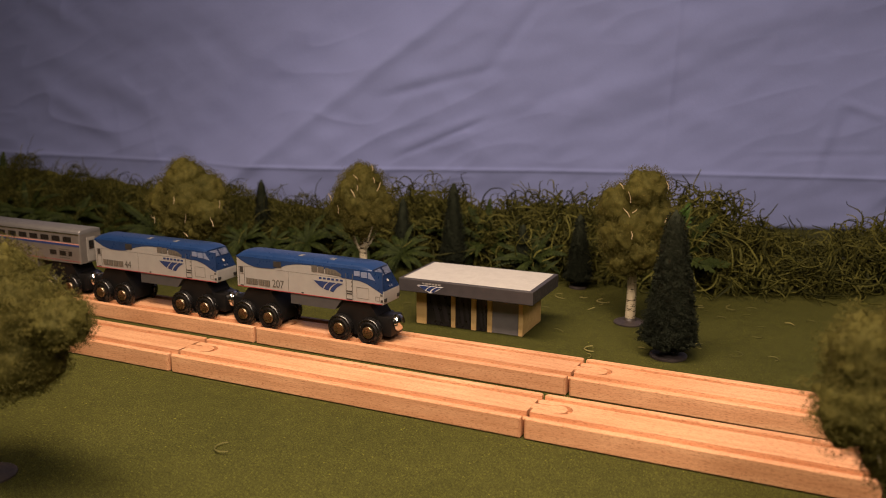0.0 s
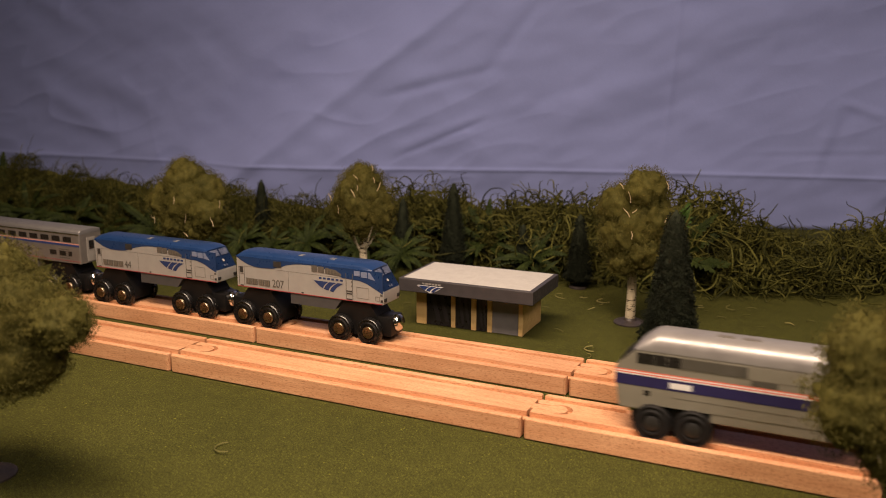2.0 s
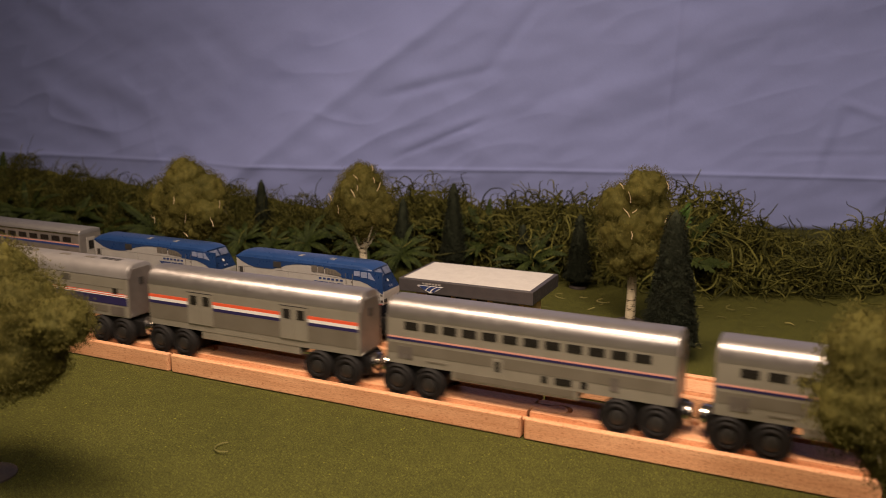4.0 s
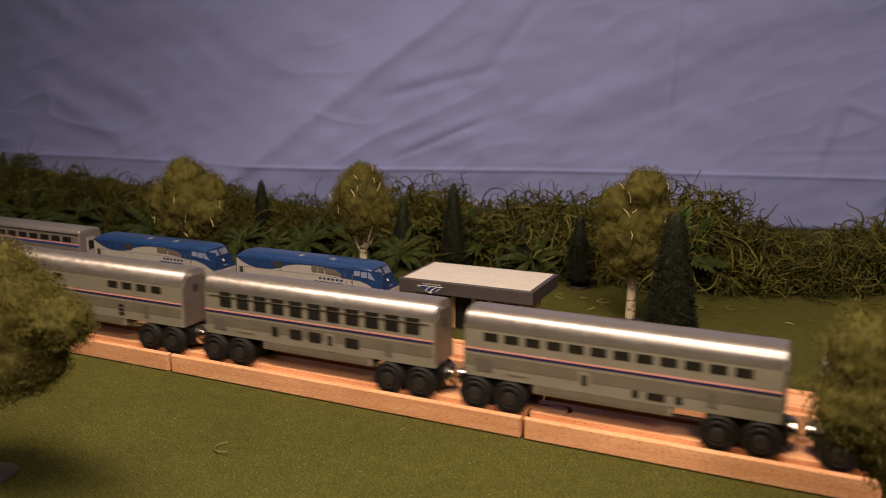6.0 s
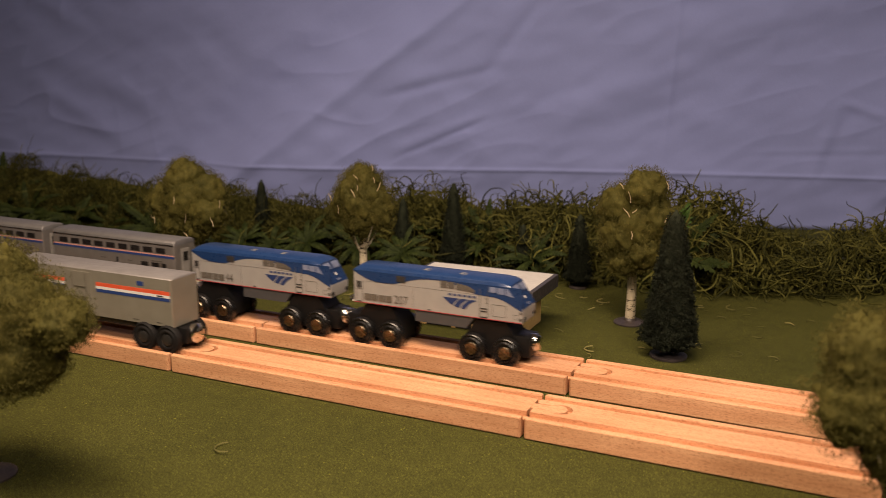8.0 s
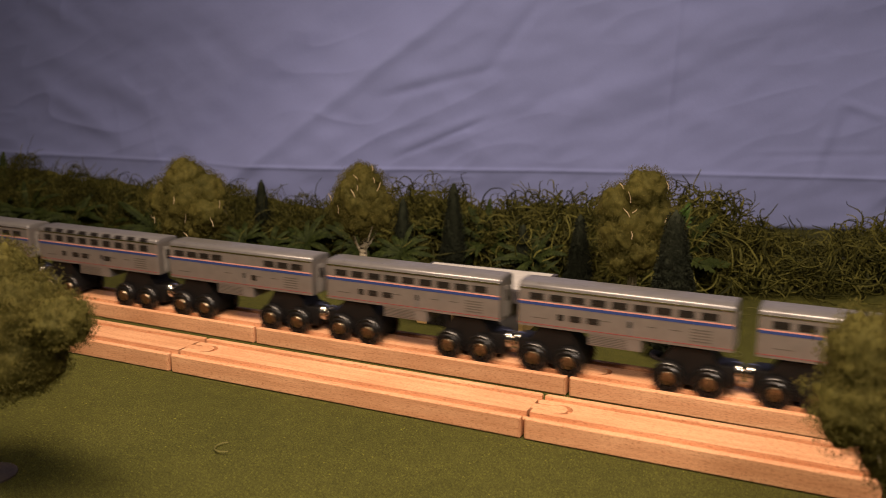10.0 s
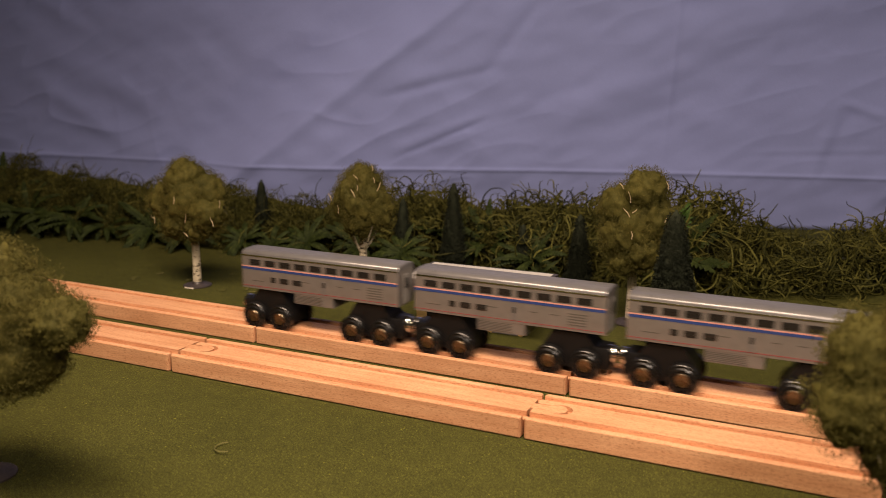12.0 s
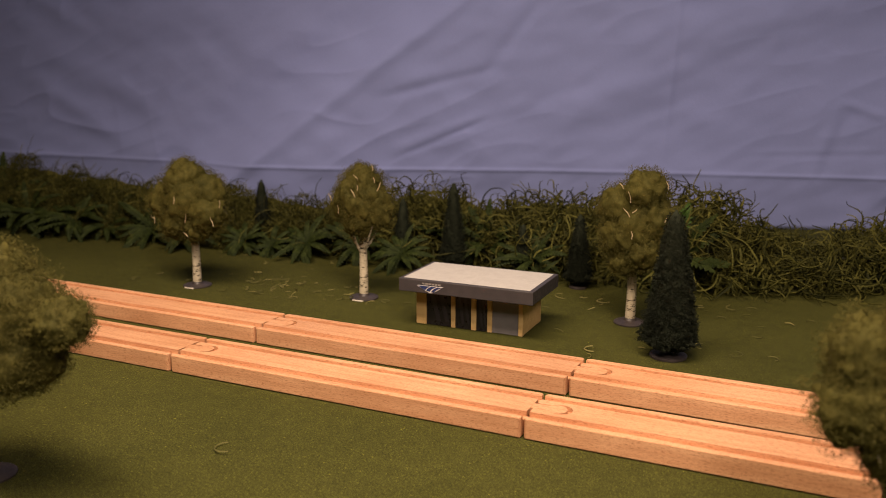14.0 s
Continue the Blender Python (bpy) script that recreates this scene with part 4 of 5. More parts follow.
n = Nodes("birch_bark")
marks = n.noise(1.0, 2, 0.6, (190, 190, 700))
c0 = n.ramp(n.noise(240, 4), [(0.3, (0.42, 0.36, 0.25)), (0.7, (0.56, 0.49, 0.36))])
c0 = n.mix(c0, n.ramp(marks, [(0.38, (0.09, 0.07, 0.05)), (0.44, (1, 1, 1))]), 1.0, "MULTIPLY")
n.colour(c0)
n.bump(marks, 0.4, 0.0004)
birch = n.set(Roughness=0.75)


def leaf_cloud(name, spots, size, material, rng, curl=0.5, long=1.5):
    """One mesh of many small folded leaves at the given spots (place, outward)."""
    verts, faces = [], []
    for p, out in spots:
        d = Vector((rng.gauss(0, 1), rng.gauss(0, 1), rng.gauss(0, 1))).normalized() * curl + out
        d.normalize()
        s = d.orthogonal().normalized()
        s.rotate(Matrix.Rotation(rng.uniform(0, 6.28), 3, d))
        u = d.cross(s)
        a = size * rng.uniform(0.6, 1.3)
        k = len(verts)
        verts += [p - s * a * 0.5, p + u * a * 0.15 + d * a * long * 0.5, p + s * a * 0.5, p - u * a * 0.25 + d * a * long]
        faces += [(k, k + 1, k + 3), (k + 1, k + 2, k + 3)]
    me = bpy.data.meshes.new(name)
    me.from_pydata([tuple(v) for v in verts], [], faces)
    me.materials.append(material)
    return me


def build_birch(x, y, tall, lobes, seed, label, leaves=9000, turn=0.0, paper=False, twigs=9):
    """Model birch: round base, marked trunk, limbs and a crown of foam clumps."""
    rng = random.Random(seed)
    tree = thing("model_tree", pose(x, y, 0, 0, 0, turn), label, "model tree", "model birch trees")
    bm = bmesh.new()
    lathe(bm, [(0.0002, 0.0125), (0.0011, 0.0125), (0.0018, 0.0112), (0.0026, 0.0050), (0.0050, 0.0036), (0.0051, 0.0)], "z", 26)
    part("base_disc", bm, disc_dark, tree, "dark round plastic base", 40)
    if paper:
        part("paper_scrap", fresh(box, -0.004, 0.006, -0.0132, -0.0116, 0.0003, 0.0012, 0.0002), paper_white, tree)
    fork = tall * 0.36
    bm = bmesh.new()
    tube(bm, [(0, 0, 0.004), (0.0003, 0, fork * 0.5), (-0.0002, 0.0003, fork), (0.0005, 0, tall * 0.55), (0.001, 0.0, tall * 0.8)], [0.0040, 0.0037, 0.0034, 0.0021, 0.0006], 10)
    part("trunk", bm, birch, tree, "white birch trunk with dark marks", 60)
    for k in range(5):
        a = k * 1.26 + rng.uniform(-0.3, 0.3) + 3.3
        r = rng.uniform(0.012, 0.020)
        h = fork * rng.uniform(0.78, 1.05)
        bm = bmesh.new()
        tube(bm, [(0, 0, h), (r * 0.4 * math.cos(a), r * 0.4 * math.sin(a), h + 0.007), (r * math.cos(a), r * math.sin(a), h + 0.024)], [0.0014, 0.0011, 0.0004], 6)
        part("limb", bm, birch, tree)
    spots = []
    mid = sum((Vector(l[0]) for l in lobes), Vector()) / len(lobes)
    lobes = list(lobes) + [(tuple(mid), max(l[1] for l in lobes) * 1.15, 1.15)]
    total = sum(l[1] ** 2 for l in lobes)

    def skin(d, k):
        """Uneven radius of lobe k in the direction d."""
        o = Vector((seed + k * 3.7, k, 0))
        return 0.88 + 0.20 * noise.noise(d * 2.4 + o) + 0.17 * noise.noise(d * 5.5 + o) + 0.08 * noise.noise(d * 13 + o)

    for k, (c, rad, flat) in enumerate(lobes):
        c = Vector(c)
        bm = bmesh.new()
        bmesh.ops.create_icosphere(bm, subdivisions=4, radius=1.0)
        for v in bm.verts:
            d = v.co.normalized()
            r = rad * skin(d, k) * 0.82
            v.co = c + Vector((d.x * r, d.y * r, d.z * r * flat))
        part("crown_core", bm, olive_foam, tree, "", 180)
        for _ in range(int(leaves * rad * rad / total)):
            d = Vector((rng.gauss(0, 1), rng.gauss(0, 1), rng.gauss(0, 1))).normalized()
            r = rad * skin(d, k) * (0.80 + 0.25 * rng.random() ** 0.7)
            spots.append((c + Vector((d.x * r, d.y * r, d.z * r * flat)), d))
    part("crown", leaf_cloud("crown", spots, 0.00092, olive_foam, rng, 1.4, 1.1), olive_foam, tree, "olive green foam foliage")
    for _ in range(twigs):
        c, rad, flat = rng.choice(lobes)
        a = rng.uniform(3.3, 6.1)
        d = Vector((math.cos(a), math.sin(a), rng.uniform(-0.5, 0.5))).normalized()
        p = Vector(c) + d * rad * 0.95
        q = p + Vector((rng.uniform(-0.005, 0.005), -0.0015, rng.uniform(0.003, 0.009)))
        bm = bmesh.new()
        tube(bm, [p, (p + q) / 2 + Vector((0.0006, 0, 0)), q], [0.0004, 0.0004, 0.0002], 5)
        part("twig", bm, twig_pale, tree)
    return tree


LB = "model birch tree with olive foam crown on dark base"
build_birch(-0.3785, 0.186, 0.120, [((-0.006, 0, 0.092), 0.025, 1.05), ((0.014, 0.004, 0.086), 0.022, 1.0), ((-0.026, -0.002, 0.076), 0.022, 1.0), ((0.020, -0.004, 0.068), 0.022, 0.95), ((-0.012, -0.004, 0.060), 0.023, 1.0), ((0.006, -0.004, 0.054), 0.018, 0.9), ((-0.008, 0.0, 0.104), 0.015, 0.95)], 11, LB, 30000, 0, True)
build_birch(-0.2215, 0.214, 0.118, [((0.0, 0, 0.094), 0.023, 1.0), ((-0.014, 0, 0.082), 0.018, 1.15), ((0.014, 0, 0.078), 0.019, 1.2), ((0.0, -0.004, 0.070), 0.019, 1.1), ((0.0, 0.0, 0.104), 0.015, 0.95)], 12, LB, 28000, 0, True)
build_birch(0.002, 0.238, 0.124, [((0.008, 0, 0.104), 0.021, 1.0), ((-0.012, 0, 0.090), 0.020, 1.1), ((0.014, 0, 0.082), 0.020, 1.15), ((-0.010, -0.002, 0.068), 0.020, 1.1), ((0.008, -0.004, 0.058), 0.019, 1.0), ((-0.006, -0.003, 0.050), 0.016, 0.95)], 13, LB, 30000)
build_birch(-0.219, -0.150, 0.124, [((0.016, 0, 0.101), 0.023, 0.95), ((0.034, 0.0, 0.087), 0.022, 1.0), ((-0.006, 0, 0.082), 0.026, 1.0), ((0.032, -0.006, 0.068), 0.024, 0.95), ((0.058, 0.0, 0.085), 0.017, 0.85), ((0.044, -0.002, 0.066), 0.015, 0.9), ((0.004, 0, 0.064), 0.020, 0.9)], 14, LB, 62000, twigs=0)
build_birch(0.1715, -0.062, 0.120, [((0.006, 0, 0.096), 0.021, 0.95), ((-0.012, 0.0, 0.090), 0.020, 1.0), ((0.016, 0, 0.084), 0.024, 1.0), ((-0.012, -0.004, 0.072), 0.023, 1.0), ((0.012, -0.004, 0.066), 0.023, 0.95), ((0.001, -0.005, 0.056), 0.018, 1.0), ((0.018, 0.0, 0.050), 0.020, 0.95)], 15, LB, 62000, twigs=0)


def build_conifer(x, y, tall, radius, seed, leaves):
    """Dark flocked model fir on a round base."""
    rng = random.Random(seed)
    tree = thing("model_fir", pose(x, y, 0), "dark green flocked model fir tree on round base", "model tree", "model fir trees")
    bm = bmesh.new()
    lathe(bm, [(0.0002, radius * 0.62), (0.0016, radius * 0.62), (0.0026, radius * 0.5), (0.0027, 0.0)], "z", 22)
    part("base_disc", bm, disc_dark, tree, "", 40)
    bm = bmesh.new()
    tube(bm, [(0, 0, 0.002), (0, 0, tall * 0.5), (0, 0, tall * 0.95)], [0.0022, 0.0014, 0.0004], 7)
    part("trunk", bm, disc_dark, tree, "", 60)
    wide = lambda t: radius * (min(1.0, t / 0.07) ** 0.6) * (0.20 + 0.80 * (1 - t) ** 0.85) * min(1.0, (1 - t) / 0.05) ** 0.5
    bm = bmesh.new()
    rings = []
    for i in range(15):
        t = i / 14
        ring = []
        for k in range(16):
            a = 2 * math.pi * k / 16
            r = wide(t) * 0.76 * (1 + 0.15 * noise.noise((math.cos(a) * 2, math.sin(a) * 2, t * 9 + seed))) + 0.0003
            ring.append((r * math.cos(a), r * math.sin(a), 0.005 + t * (tall - 0.006)))
        rings.append(ring)
    loft(bm, rings)
    part("crown_core", bm, pine_flock, tree, "", 180)
    spots = []
    for _ in range(leaves):
        t = 1 - math.sqrt(rng.uniform(0, 1))
        a = rng.uniform(0, 2 * math.pi)
        r = wide(t) * (0.88 + 0.24 * noise.noise((math.cos(a) * 3.0, math.sin(a) * 3.0, t * 13 + seed)) + 0.26 * noise.noise((math.cos(a) * 8, math.sin(a) * 8, t * 34 + seed))) * rng.uniform(0.88, 1.05)
        d = Vector((math.cos(a), math.sin(a), 0.1))
        spots.append((Vector((r * math.cos(a), r * math.sin(a), 0.005 + t * (tall - 0.006))), d))
    part("crown", leaf_cloud("crown", spots, 0.0012, pine_flock, rng, 1.0, 1.2), pine_flock, tree, "dark green flocking")


for k, (x, y, tall, radius, leaves) in enumerate(((0.0445, 0.170, 0.103, 0.0205, 26000), (-0.197, 0.345, 0.086, 0.0140, 9000), (-0.0655, 0.326, 0.068, 0.0130, 9000), (-0.424, 0.346, 0.076, 0.0120, 7000), (-0.128, 0.352, 0.050, 0.0110, 2500), (-0.252, 0.345, 0.068, 0.0120, 3000))):
    build_conifer(x, y, tall, radius, 30 + k, leaves)


def frond_mesh(name, long, wide, droop, material=fern_green):
    """A palm leaf: a bowed rib with narrow leaflets on both sides."""
    verts, faces = [], []
    steps = 11
    spine = []
    for i in range(steps + 1):
        t = i / steps
        spine.append(Vector((long * t * (1 - 0.12 * t), 0, long * (0.62 * t - droop * t * t))))
    for i in range(steps):
        a, b = spine[i], spine[i + 1]
        k = len(verts)
        r = 0.0007 * (1 - 0.7 * i / steps)
        verts += [a + Vector((0, -r, 0)), a + Vector((0, r, 0)), a + Vector((0, 0, r)), b + Vector((0, -r, 0)), b + Vector((0, r, 0)), b + Vector((0, 0, r))]
        faces += [(k, k + 3, k + 5, k + 2), (k + 1, k + 2, k + 5, k + 4), (k, k + 1, k + 4, k + 3)]
        if i == 0:
            continue
        t = i / steps
        ln = wide * (math.sin(math.pi * min(1.0, 0.18 + t * 0.84)) ** 0.7)
        along = (b - a).normalized()
        for s in (-1, 1):
            tip = a + along * ln * 0.75 + Vector((0, s * ln, -0.18 * ln))
            w = along * long / steps * 0.80
            k = len(verts)
            m = (a + tip) / 2 + Vector((0, 0, 0.0009))
            verts += [a - w * 0.5, a + w, m + w * 0.9, tip, m - w * 0.7, m + Vector((0, 0, -0.0004))]
            faces += [(k, k + 1, k + 2, k + 5), (k, k + 5, k + 4), (k + 5, k + 2, k + 3), (k + 4, k + 5, k + 3)]
    me = bpy.data.meshes.new(name)
    me.from_pydata([tuple(v) for v in verts], [], faces)
    me.materials.append(material)
    return me


FRONDS = [frond_mesh("frond", 0.037, 0.0040, 0.60), frond_mesh("frond", 0.040, 0.0036, 0.42), frond_mesh("frond", 0.034, 0.0044, 0.80)]


PALE_FRONDS = [frond_mesh("frond", 0.037, 0.0050, 0.30, fresh_green), frond_mesh("frond", 0.034, 0.0054, 0.40, fresh_green)]


def build_palm(x, y, scale, count, seed, upright=0.0, leaves=FRONDS, label="dark green plastic fern plant before the moss hedge"):
    rng = random.Random(seed)
    palm = thing("fern_plant", pose(x, y + 0.004, 0), label, "artificial plant", "plastic ferns")
    bm = bmesh.new()
    heart = 0.0125 * scale
    lathe(bm, [(0.0002, 0.0035), (heart * 0.5, 0.0024), (heart, 0.0016), (heart + 0.0004, 0.0)], "z", 9)
    lean = rng.uniform(28, 46)
    part("stem", bm, fern_green, palm, "", 60)
    for k in range(count):
        a = 360 * k / count + rng.uniform(-14, 14)
        ob = part("frond", rng.choice(leaves), fern_green, palm)
        s = scale * rng.uniform(0.8, 1.12)
        ob.matrix_basis = pose(0, 0, heart, lean, 0, rng.uniform(-16, 16)) @ pose(0, 0, 0, 0, 0, a) @ pose(0, 0, 0, 0, -upright * rng.uniform(0.2, 1.0) + rng.uniform(-12, 8), 0) @ Matrix.Diagonal((s, s, s, 1))


for k, (x, y, s, c, up) in enumerate(((-0.703, 0.318, 1.3, 11, 14), (-0.620, 0.322, 1.0, 10, 10), (-0.555, 0.322, 1.1, 10, 10), (-0.429, 0.316, 1.05, 12, 4), (-0.357, 0.326, 1.30, 13, 6), (-0.244, 0.322, 1.25, 12, 2), (-0.115, 0.345, 1.35, 10, 38), (-0.235, 0.392, 1.75, 9, 52), (-0.175, 0.380, 1.6, 8, 55), (-0.790, 0.330, 1.6, 10, 25), (0.012, 0.362, 1.9, 7, 62), (-0.100, 0.318, 0.7, 7, 8), (-0.660, 0.312, 1.2, 11, 16), (-0.500, 0.318, 1.0, 10, 14), (-0.395, 0.318, 0.9, 9, 8), (-0.740, 0.312, 1.3, 10, 22), (-0.300, 0.335, 1.3, 9, 30))):
    build_palm(x, y - (0.006 if x < -0.48 else 0.0), s * (1.15 if x < -0.48 else 0.86), c + 7, 60 + k, up * 0.6)

build_palm(0.008, 0.362, 1.95, 5, 91, 62, PALE_FRONDS, "bright green plastic fern plant in the moss hedge")

# ---------------------------------------------------------------- the moss hedge


def hedge_line(x):
    """Front foot of the hedge and its height at x."""
    return (float(np.interp(x, (-0.95, -0.80, -0.57, -0.36, -0.21, -0.06, 0.04, 0.15, 0.30), (0.275, 0.298, 0.312, 0.330, 0.360, 0.340, 0.340, 0.392, 0.460))),
            float(np.interp(x, (-0.95, -0.81, -0.766, -0.732, -0.671, -0.637, -0.613, -0.54, -0.465, -0.401, -0.373, -0.272, -0.243, -0.193, -0.161, -0.130, -0.100, -0.077, 0.012, 0.035, 0.055, 0.069, 0.086, 0.103, 0.126, 0.147, 0.162, 0.30), (0.088, 0.090, 0.088, 0.076, 0.074, 0.071, 0.064, 0.064, 0.066, 0.054, 0.058, 0.077, 0.073, 0.055, 0.066, 0.079, 0.077, 0.073, 0.083, 0.084, 0.073, 0.060, 0.044, 0.034, 0.034, 0.045, 0.053, 0.053))))


def hedge_spot(rng, deep=0.09):
    x = rng.uniform(-0.95, 0.30)
    y0, h = hedge_line(x)
    t = rng.uniform(0, 1) ** 0.8
    z = h * t
    back = 0.012 + 0.045 * t ** 2.2
    y = y0 + back + abs(rng.gauss(0, 0.020))
    return Vector((x, min(y, y0 + deep), max(0.002, z))), h


def strand(verts, faces, p, d, rng, steps, step, radius, bend):
    """Adds one curled strand as a thin three-sided tube."""
    axis = Vector((rng.gauss(0, 1), rng.gauss(0, 1), rng.gauss(0, 1))).normalized()
    k0 = len(verts)
    for i in range(steps + 1):
        s = d.orthogonal().normalized()
        u = d.cross(s)
        r = radius * (1 - 0.65 * i / steps)
        for a in (0, 2.094, 4.189):
            verts.append(tuple(p + (s * math.cos(a) + u * math.sin(a)) * r))
        if i:
            b = k0 + 3 * (i - 1)
            for j in range(3):
                faces.append((b + j, b + (j + 1) % 3, b + 3 + (j + 1) % 3, b + 3 + j))
        if i == steps // 2:
            axis = (axis + Vector((rng.gauss(0, 1), rng.gauss(0, 1), rng.gauss(0, 1))) * 0.8).normalized()
        d = (Matrix.Rotation(bend * rng.uniform(0.5, 1.4), 3, axis) @ d).normalized()
        p = p + d * step
        if p.z < 0.0008:
            p.z, d.z = 0.0008, abs(d.z)


def build_hedge():
    rng = random.Random(77)
    verts, faces = [], []
    # the packed inside of the hedge
    nx, nt = 150, 16
    for i in range(nx + 1):
        x = -0.95 + 1.25 * i / nx
        y0, h = hedge_line(x)
        for k in range(nt + 1):
            a = math.pi * 0.5 * k / nt
            full = float(np.interp(x, (-0.36, -0.26, 0.04, 0.09), (0.68, 0.72, 0.72, 0.45)))
            w = 1 + 0.22 * noise.noise((x * 30, k * 0.55, 4.4)) + 0.12 * noise.noise((x * 80, k * 1.3, 9.4))
            verts.append((x, y0 + 0.046 + 0.040 * (1 - math.cos(a)) / max(0.6, w), h * full * math.sin(a) * w))
    for i in range(nx):
        for k in range(nt):
            a = i * (nt + 1) + k
            faces.append((a, a + nt + 1, a + nt + 2, a + 1))
    for _ in range(7800):
        p, h = hedge_spot(rng)
        if p.x < -0.3 and (p.z > 0.80 * h or rng.random() < 0.25) or -0.3 <= p.x < -0.02 and p.z > 0.86 * h and rng.random() < 0.6:
            continue
        d = Vector((rng.gauss(0, 1), rng.gauss(-0.5, 0.6), rng.gauss(0.0, 0.6))).normalized()
        if p.z > 0.7 * h:
            d.z = -abs(d.z) * 0.6 + 0.15
            d.normalize()
        p.z *= 0.94 if p.x < -0.02 else 1.0
        strand(verts, faces, p, d, rng, rng.randint(8, 12) if p.z > 0.7 * h else rng.randint(10, 19), rng.uniform(0.0024, 0.0038), rng.uniform(0.00045, 0.0009) if p.x < -0.3 else rng.uniform(0.0007, 0.0013), rng.uniform(0.45, 0.8) if p.z > 0.7 * h else rng.uniform(0.16, 0.5))
    # long loose loops that hang over the front of the coarser stretch
    for _ in range(230):
        x = rng.uniform(-0.13, 0.19)
        y0, h = hedge_line(x)
        t = rng.uniform(0.05, 0.78)
        p = Vector((x, y0 + 0.006 + 0.045 * t ** 2.2, max(0.002, h * t)))
        d = Vector((rng.gauss(0, 1), rng.gauss(-0.2, 0.3), rng.gauss(-0.15, 0.22))).normalized()
        strand(verts, faces, p, d, rng, rng.randint(12, 20), rng.uniform(0.0028, 0.0038), rng.uniform(0.0009, 0.0013), rng.uniform(0.20, 0.40))
    me = bpy.data.meshes.new("moss_hedge")
    me.from_pydata(verts, [], faces)
    me.materials.append(moss_green)
    ob = new("moss_hedge", me)
    tagged(ob, "tangled hedge of dried olive green moss strands", "moss", kind="stuff")
    # short leafy tufts on the hedge
    spots = []
    for _ in range(30000):
        p, h = hedge_spot(rng)
        if p.z < 0.84 * h and (p.x < -0.28 or rng.random() < 0.35):
            spots.append((p + Vector((0, -0.004, 0.002)), Vector((rng.gauss(0, 0.5), -0.6, 0.5)).normalized()))
    # rounded cushions of moss in the denser stretch
    for _ in range(150):
        x = rng.uniform(-0.92, -0.26)
        y0, h = hedge_line(x)
        t = rng.uniform(0.15, 1.0)
        rad = rng.uniform(0.009, 0.019)
        c = Vector((x, y0 + 0.010 + 0.038 * t ** 2, max(0.004, h * t - rad * 0.75)))
        for _ in range(int(2.2e6 * rad * rad)):
            d = Vector((rng.gauss(0, 1), rng.gauss(-0.3, 1), rng.gauss(0.2, 1))).normalized()
            k = 0.9 + 0.3 * noise.noise(d * 2.5 + c * 90) + 0.15 * noise.noise(d * 7 + c * 90)
            p = c + d * rad * k * rng.uniform(0.85, 1.05)
            if p.z > 0.001:
                spots.append((p, d))
    ob = new("moss_tufts", leaf_cloud("moss_tufts", spots, 0.0017, moss_green, rng, 0.9, 2.0))
    tagged(ob, "short olive moss tufts growing over the hedge", "moss", kind="stuff")


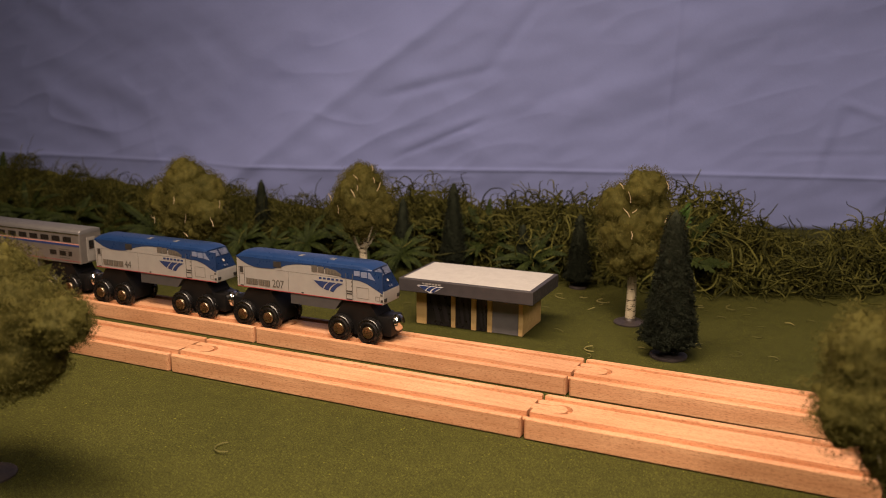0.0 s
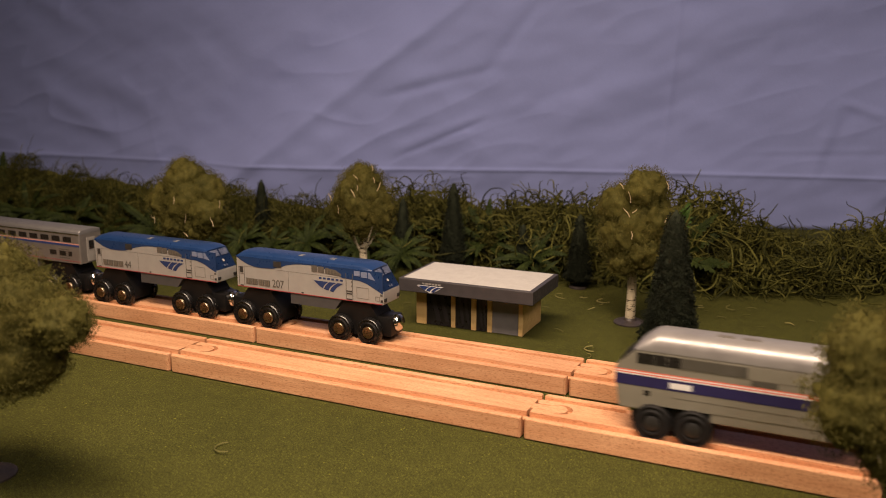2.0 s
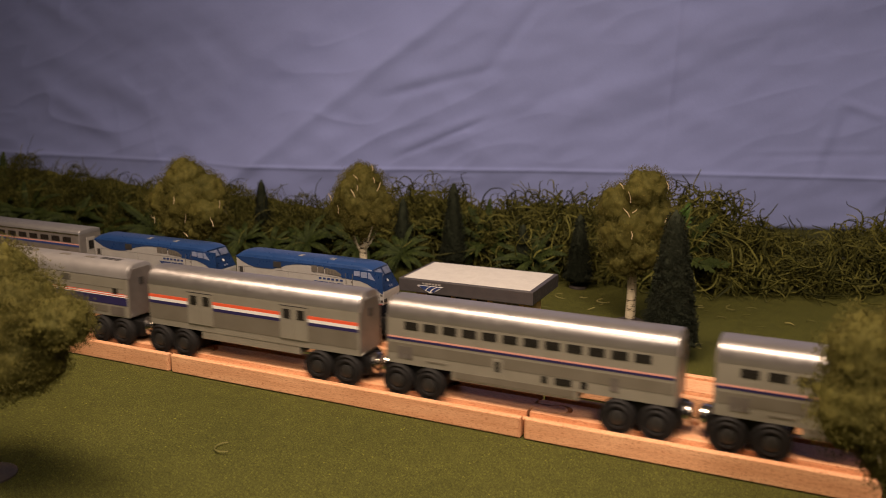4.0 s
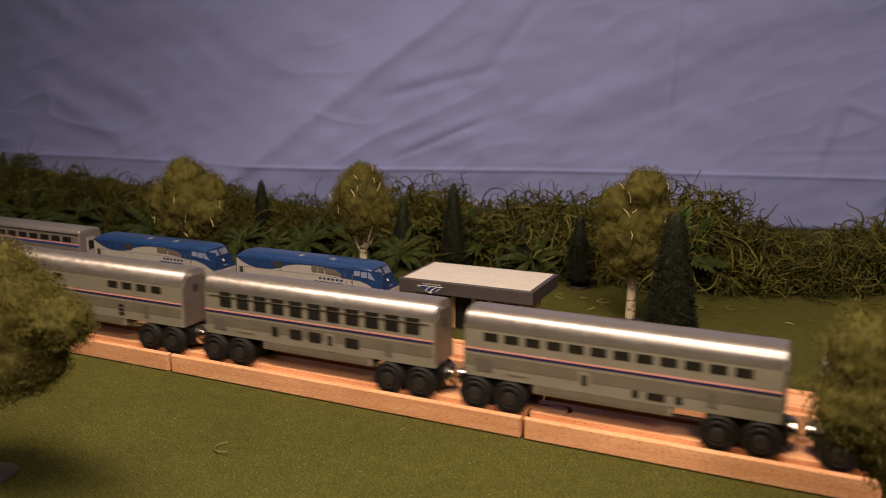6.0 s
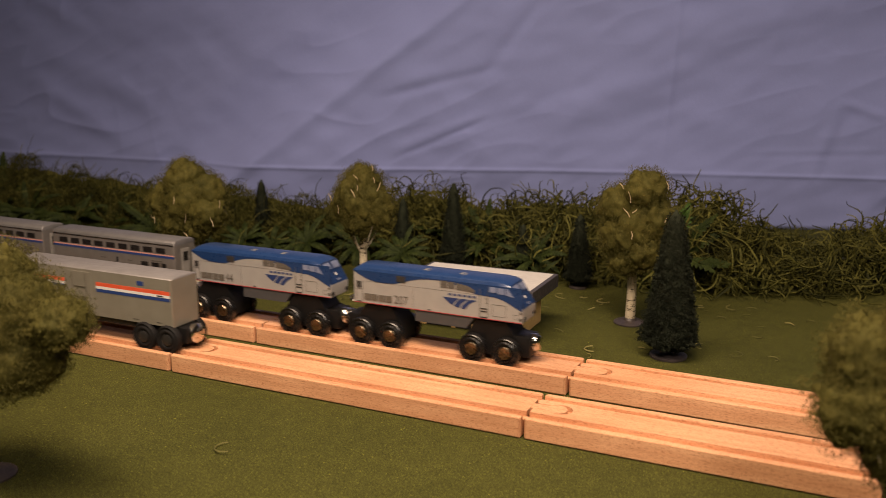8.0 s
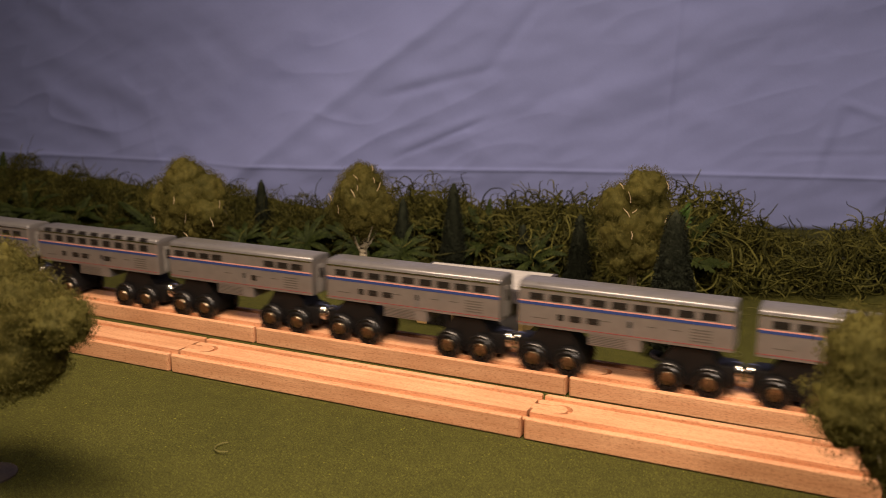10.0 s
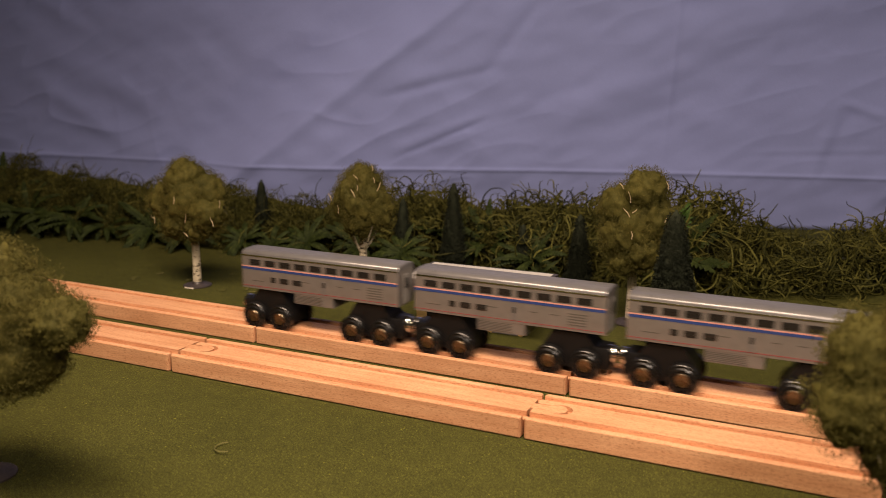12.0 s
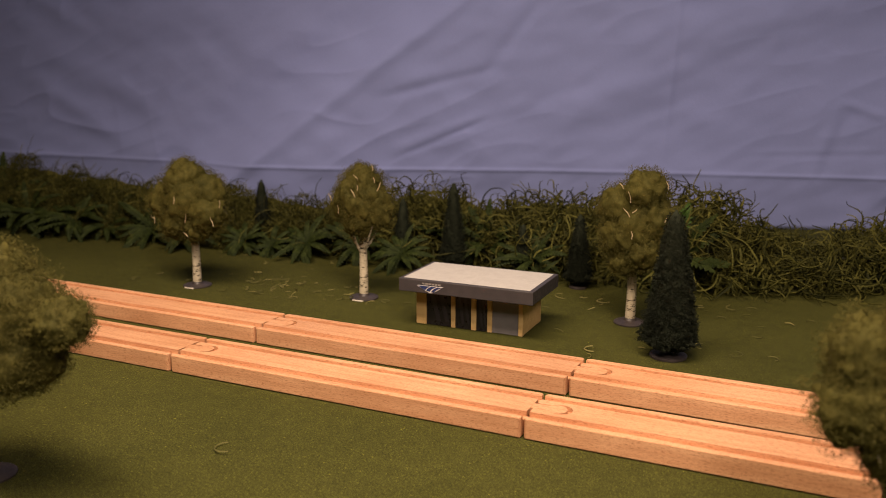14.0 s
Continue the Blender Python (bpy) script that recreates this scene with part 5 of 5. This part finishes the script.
def build_scraps():
    """Loose bits of moss that lie on the mat."""
    rng = random.Random(5)
    verts, faces = [], []
    places = [(-0.1375, -0.0715), (-0.004, 0.156), (0.046, 0.199), (0.093, 0.267), (0.118, 0.282), (0.143, 0.298), (-0.037, 0.257), (0.133, 0.299), (0.160, 0.352), (0.068, 0.277), (0.071, 0.308), (-0.064, 0.283), (-0.073, 0.250), (-0.004, 0.142)]
    for _ in range(60):
        places.append((rng.uniform(-0.45, 0.22), rng.uniform(0.17, 0.32)))
    for _ in range(45):
        places.append((rng.gauss(-0.285, 0.035), rng.gauss(0.212, 0.018)))
    for x, y in places:
        d = Vector((rng.gauss(0, 1), rng.gauss(0, 0.6), 0.05)).normalized()
        p = Vector((x, y, 0.0009))
        if not verts:
            d = Vector((-0.8, -0.5, 0.05)).normalized()
        flat = rng.choice((-1, 1))
        k0 = len(verts)
        steps, r = rng.choice((3, 4, 5, 6, 8, 11, 15)), rng.uniform(0.0002, 0.0005)
        long = 0.0016
        if not k0:
            steps, r, long = 12, 0.0004, 0.0018
        for i in range(steps + 1):
            s = Vector((-d.y, d.x, 0)).normalized()
            for o in (s * r, Vector((0, 0, r * 1.2)), -s * r):
                verts.append(tuple(p + o))
            if i:
                b = k0 + 3 * (i - 1)
                for j in range(3):
                    faces.append((b + j, b + (j + 1) % 3, b + 3 + (j + 1) % 3, b + 3 + j))
            d = (Matrix.Rotation(flat * (rng.uniform(0.1, 0.7) if k0 else 0.26), 3, "Z") @ d).normalized()
            p = p + d * long
    me = bpy.data.meshes.new("moss_scraps")
    me.from_pydata(verts, [], faces)
    me.materials.append(dry_moss)
    ob = new("moss_scraps", me)
    tagged(ob, "loose curls of moss lying on the grass mat", "moss", kind="stuff")


build_hedge()
build_scraps()


def motions():
    """The two trains: how far each first axle has gone along its track."""
    near = [(0.0, 0.5400), (0.9, 0.3270), (1.8, 0.1141), (2.1, 0.0433), (2.4, -0.0299), (2.7, -0.1060), (3.2, -0.2228), (4.3, -0.5010), (5.4, -0.7757), (5.6, -0.8222), (5.9, -0.8915), (6.2, -0.9717), (6.7, -1.1100), (7.1, -1.2210), (7.4, -1.3090), (7.6, -1.3630), (7.8, -1.4087), (8.0, -1.4507), (8.2, -1.4877), (9.2, -1.6500), (10.3, -1.7600), (14.0, -1.7600)]
    far = [(0.0, -0.2430), (7.38, -0.2430), (7.5, -0.2330), (7.6, -0.2192), (7.7, -0.2010), (7.8, -0.1805), (8.0, -0.1443), (8.2, -0.1035), (8.9, 0.0640), (9.6, 0.2720), (10.3, 0.4948), (10.7, 0.6244), (11.2, 0.7880), (11.7, 0.9395), (12.5, 1.1655), (13.1, 1.3220), (14.0, 1.5500)]
    for train, rows, m in (("near", near, NEAR), ("far", far, FAR)):
        for name, ob, off, first, sets in [x for x in MOVERS if x[0] == train]:
            centre = off - first
            walk(ob, [(t, m @ pose(s + centre, W_TRACK / 2, 0)) for t, s in rows])
            for wheel, x, side in sets:
                keys = []
                for a, b in zip(rows, rows[1:]):
                    turn = math.degrees((b[1] - a[1]) / R_WHEEL)
                    steps = max(1, math.ceil(abs(turn) / 80))
                    for i in range(steps):
                        k = i / steps
                        keys.append((a[0] + (b[0] - a[0]) * k, a[1] + (b[1] - a[1]) * k))
                keys.append(rows[-1])
                walk(wheel, [(t, pose(x, 0, Z_AXLE) @ pose(0, 0, 0, 0, math.degrees(s / R_WHEEL), 0) @ pose(0, 0, 0, 0, 0, side)) for t, s in keys])


motions()
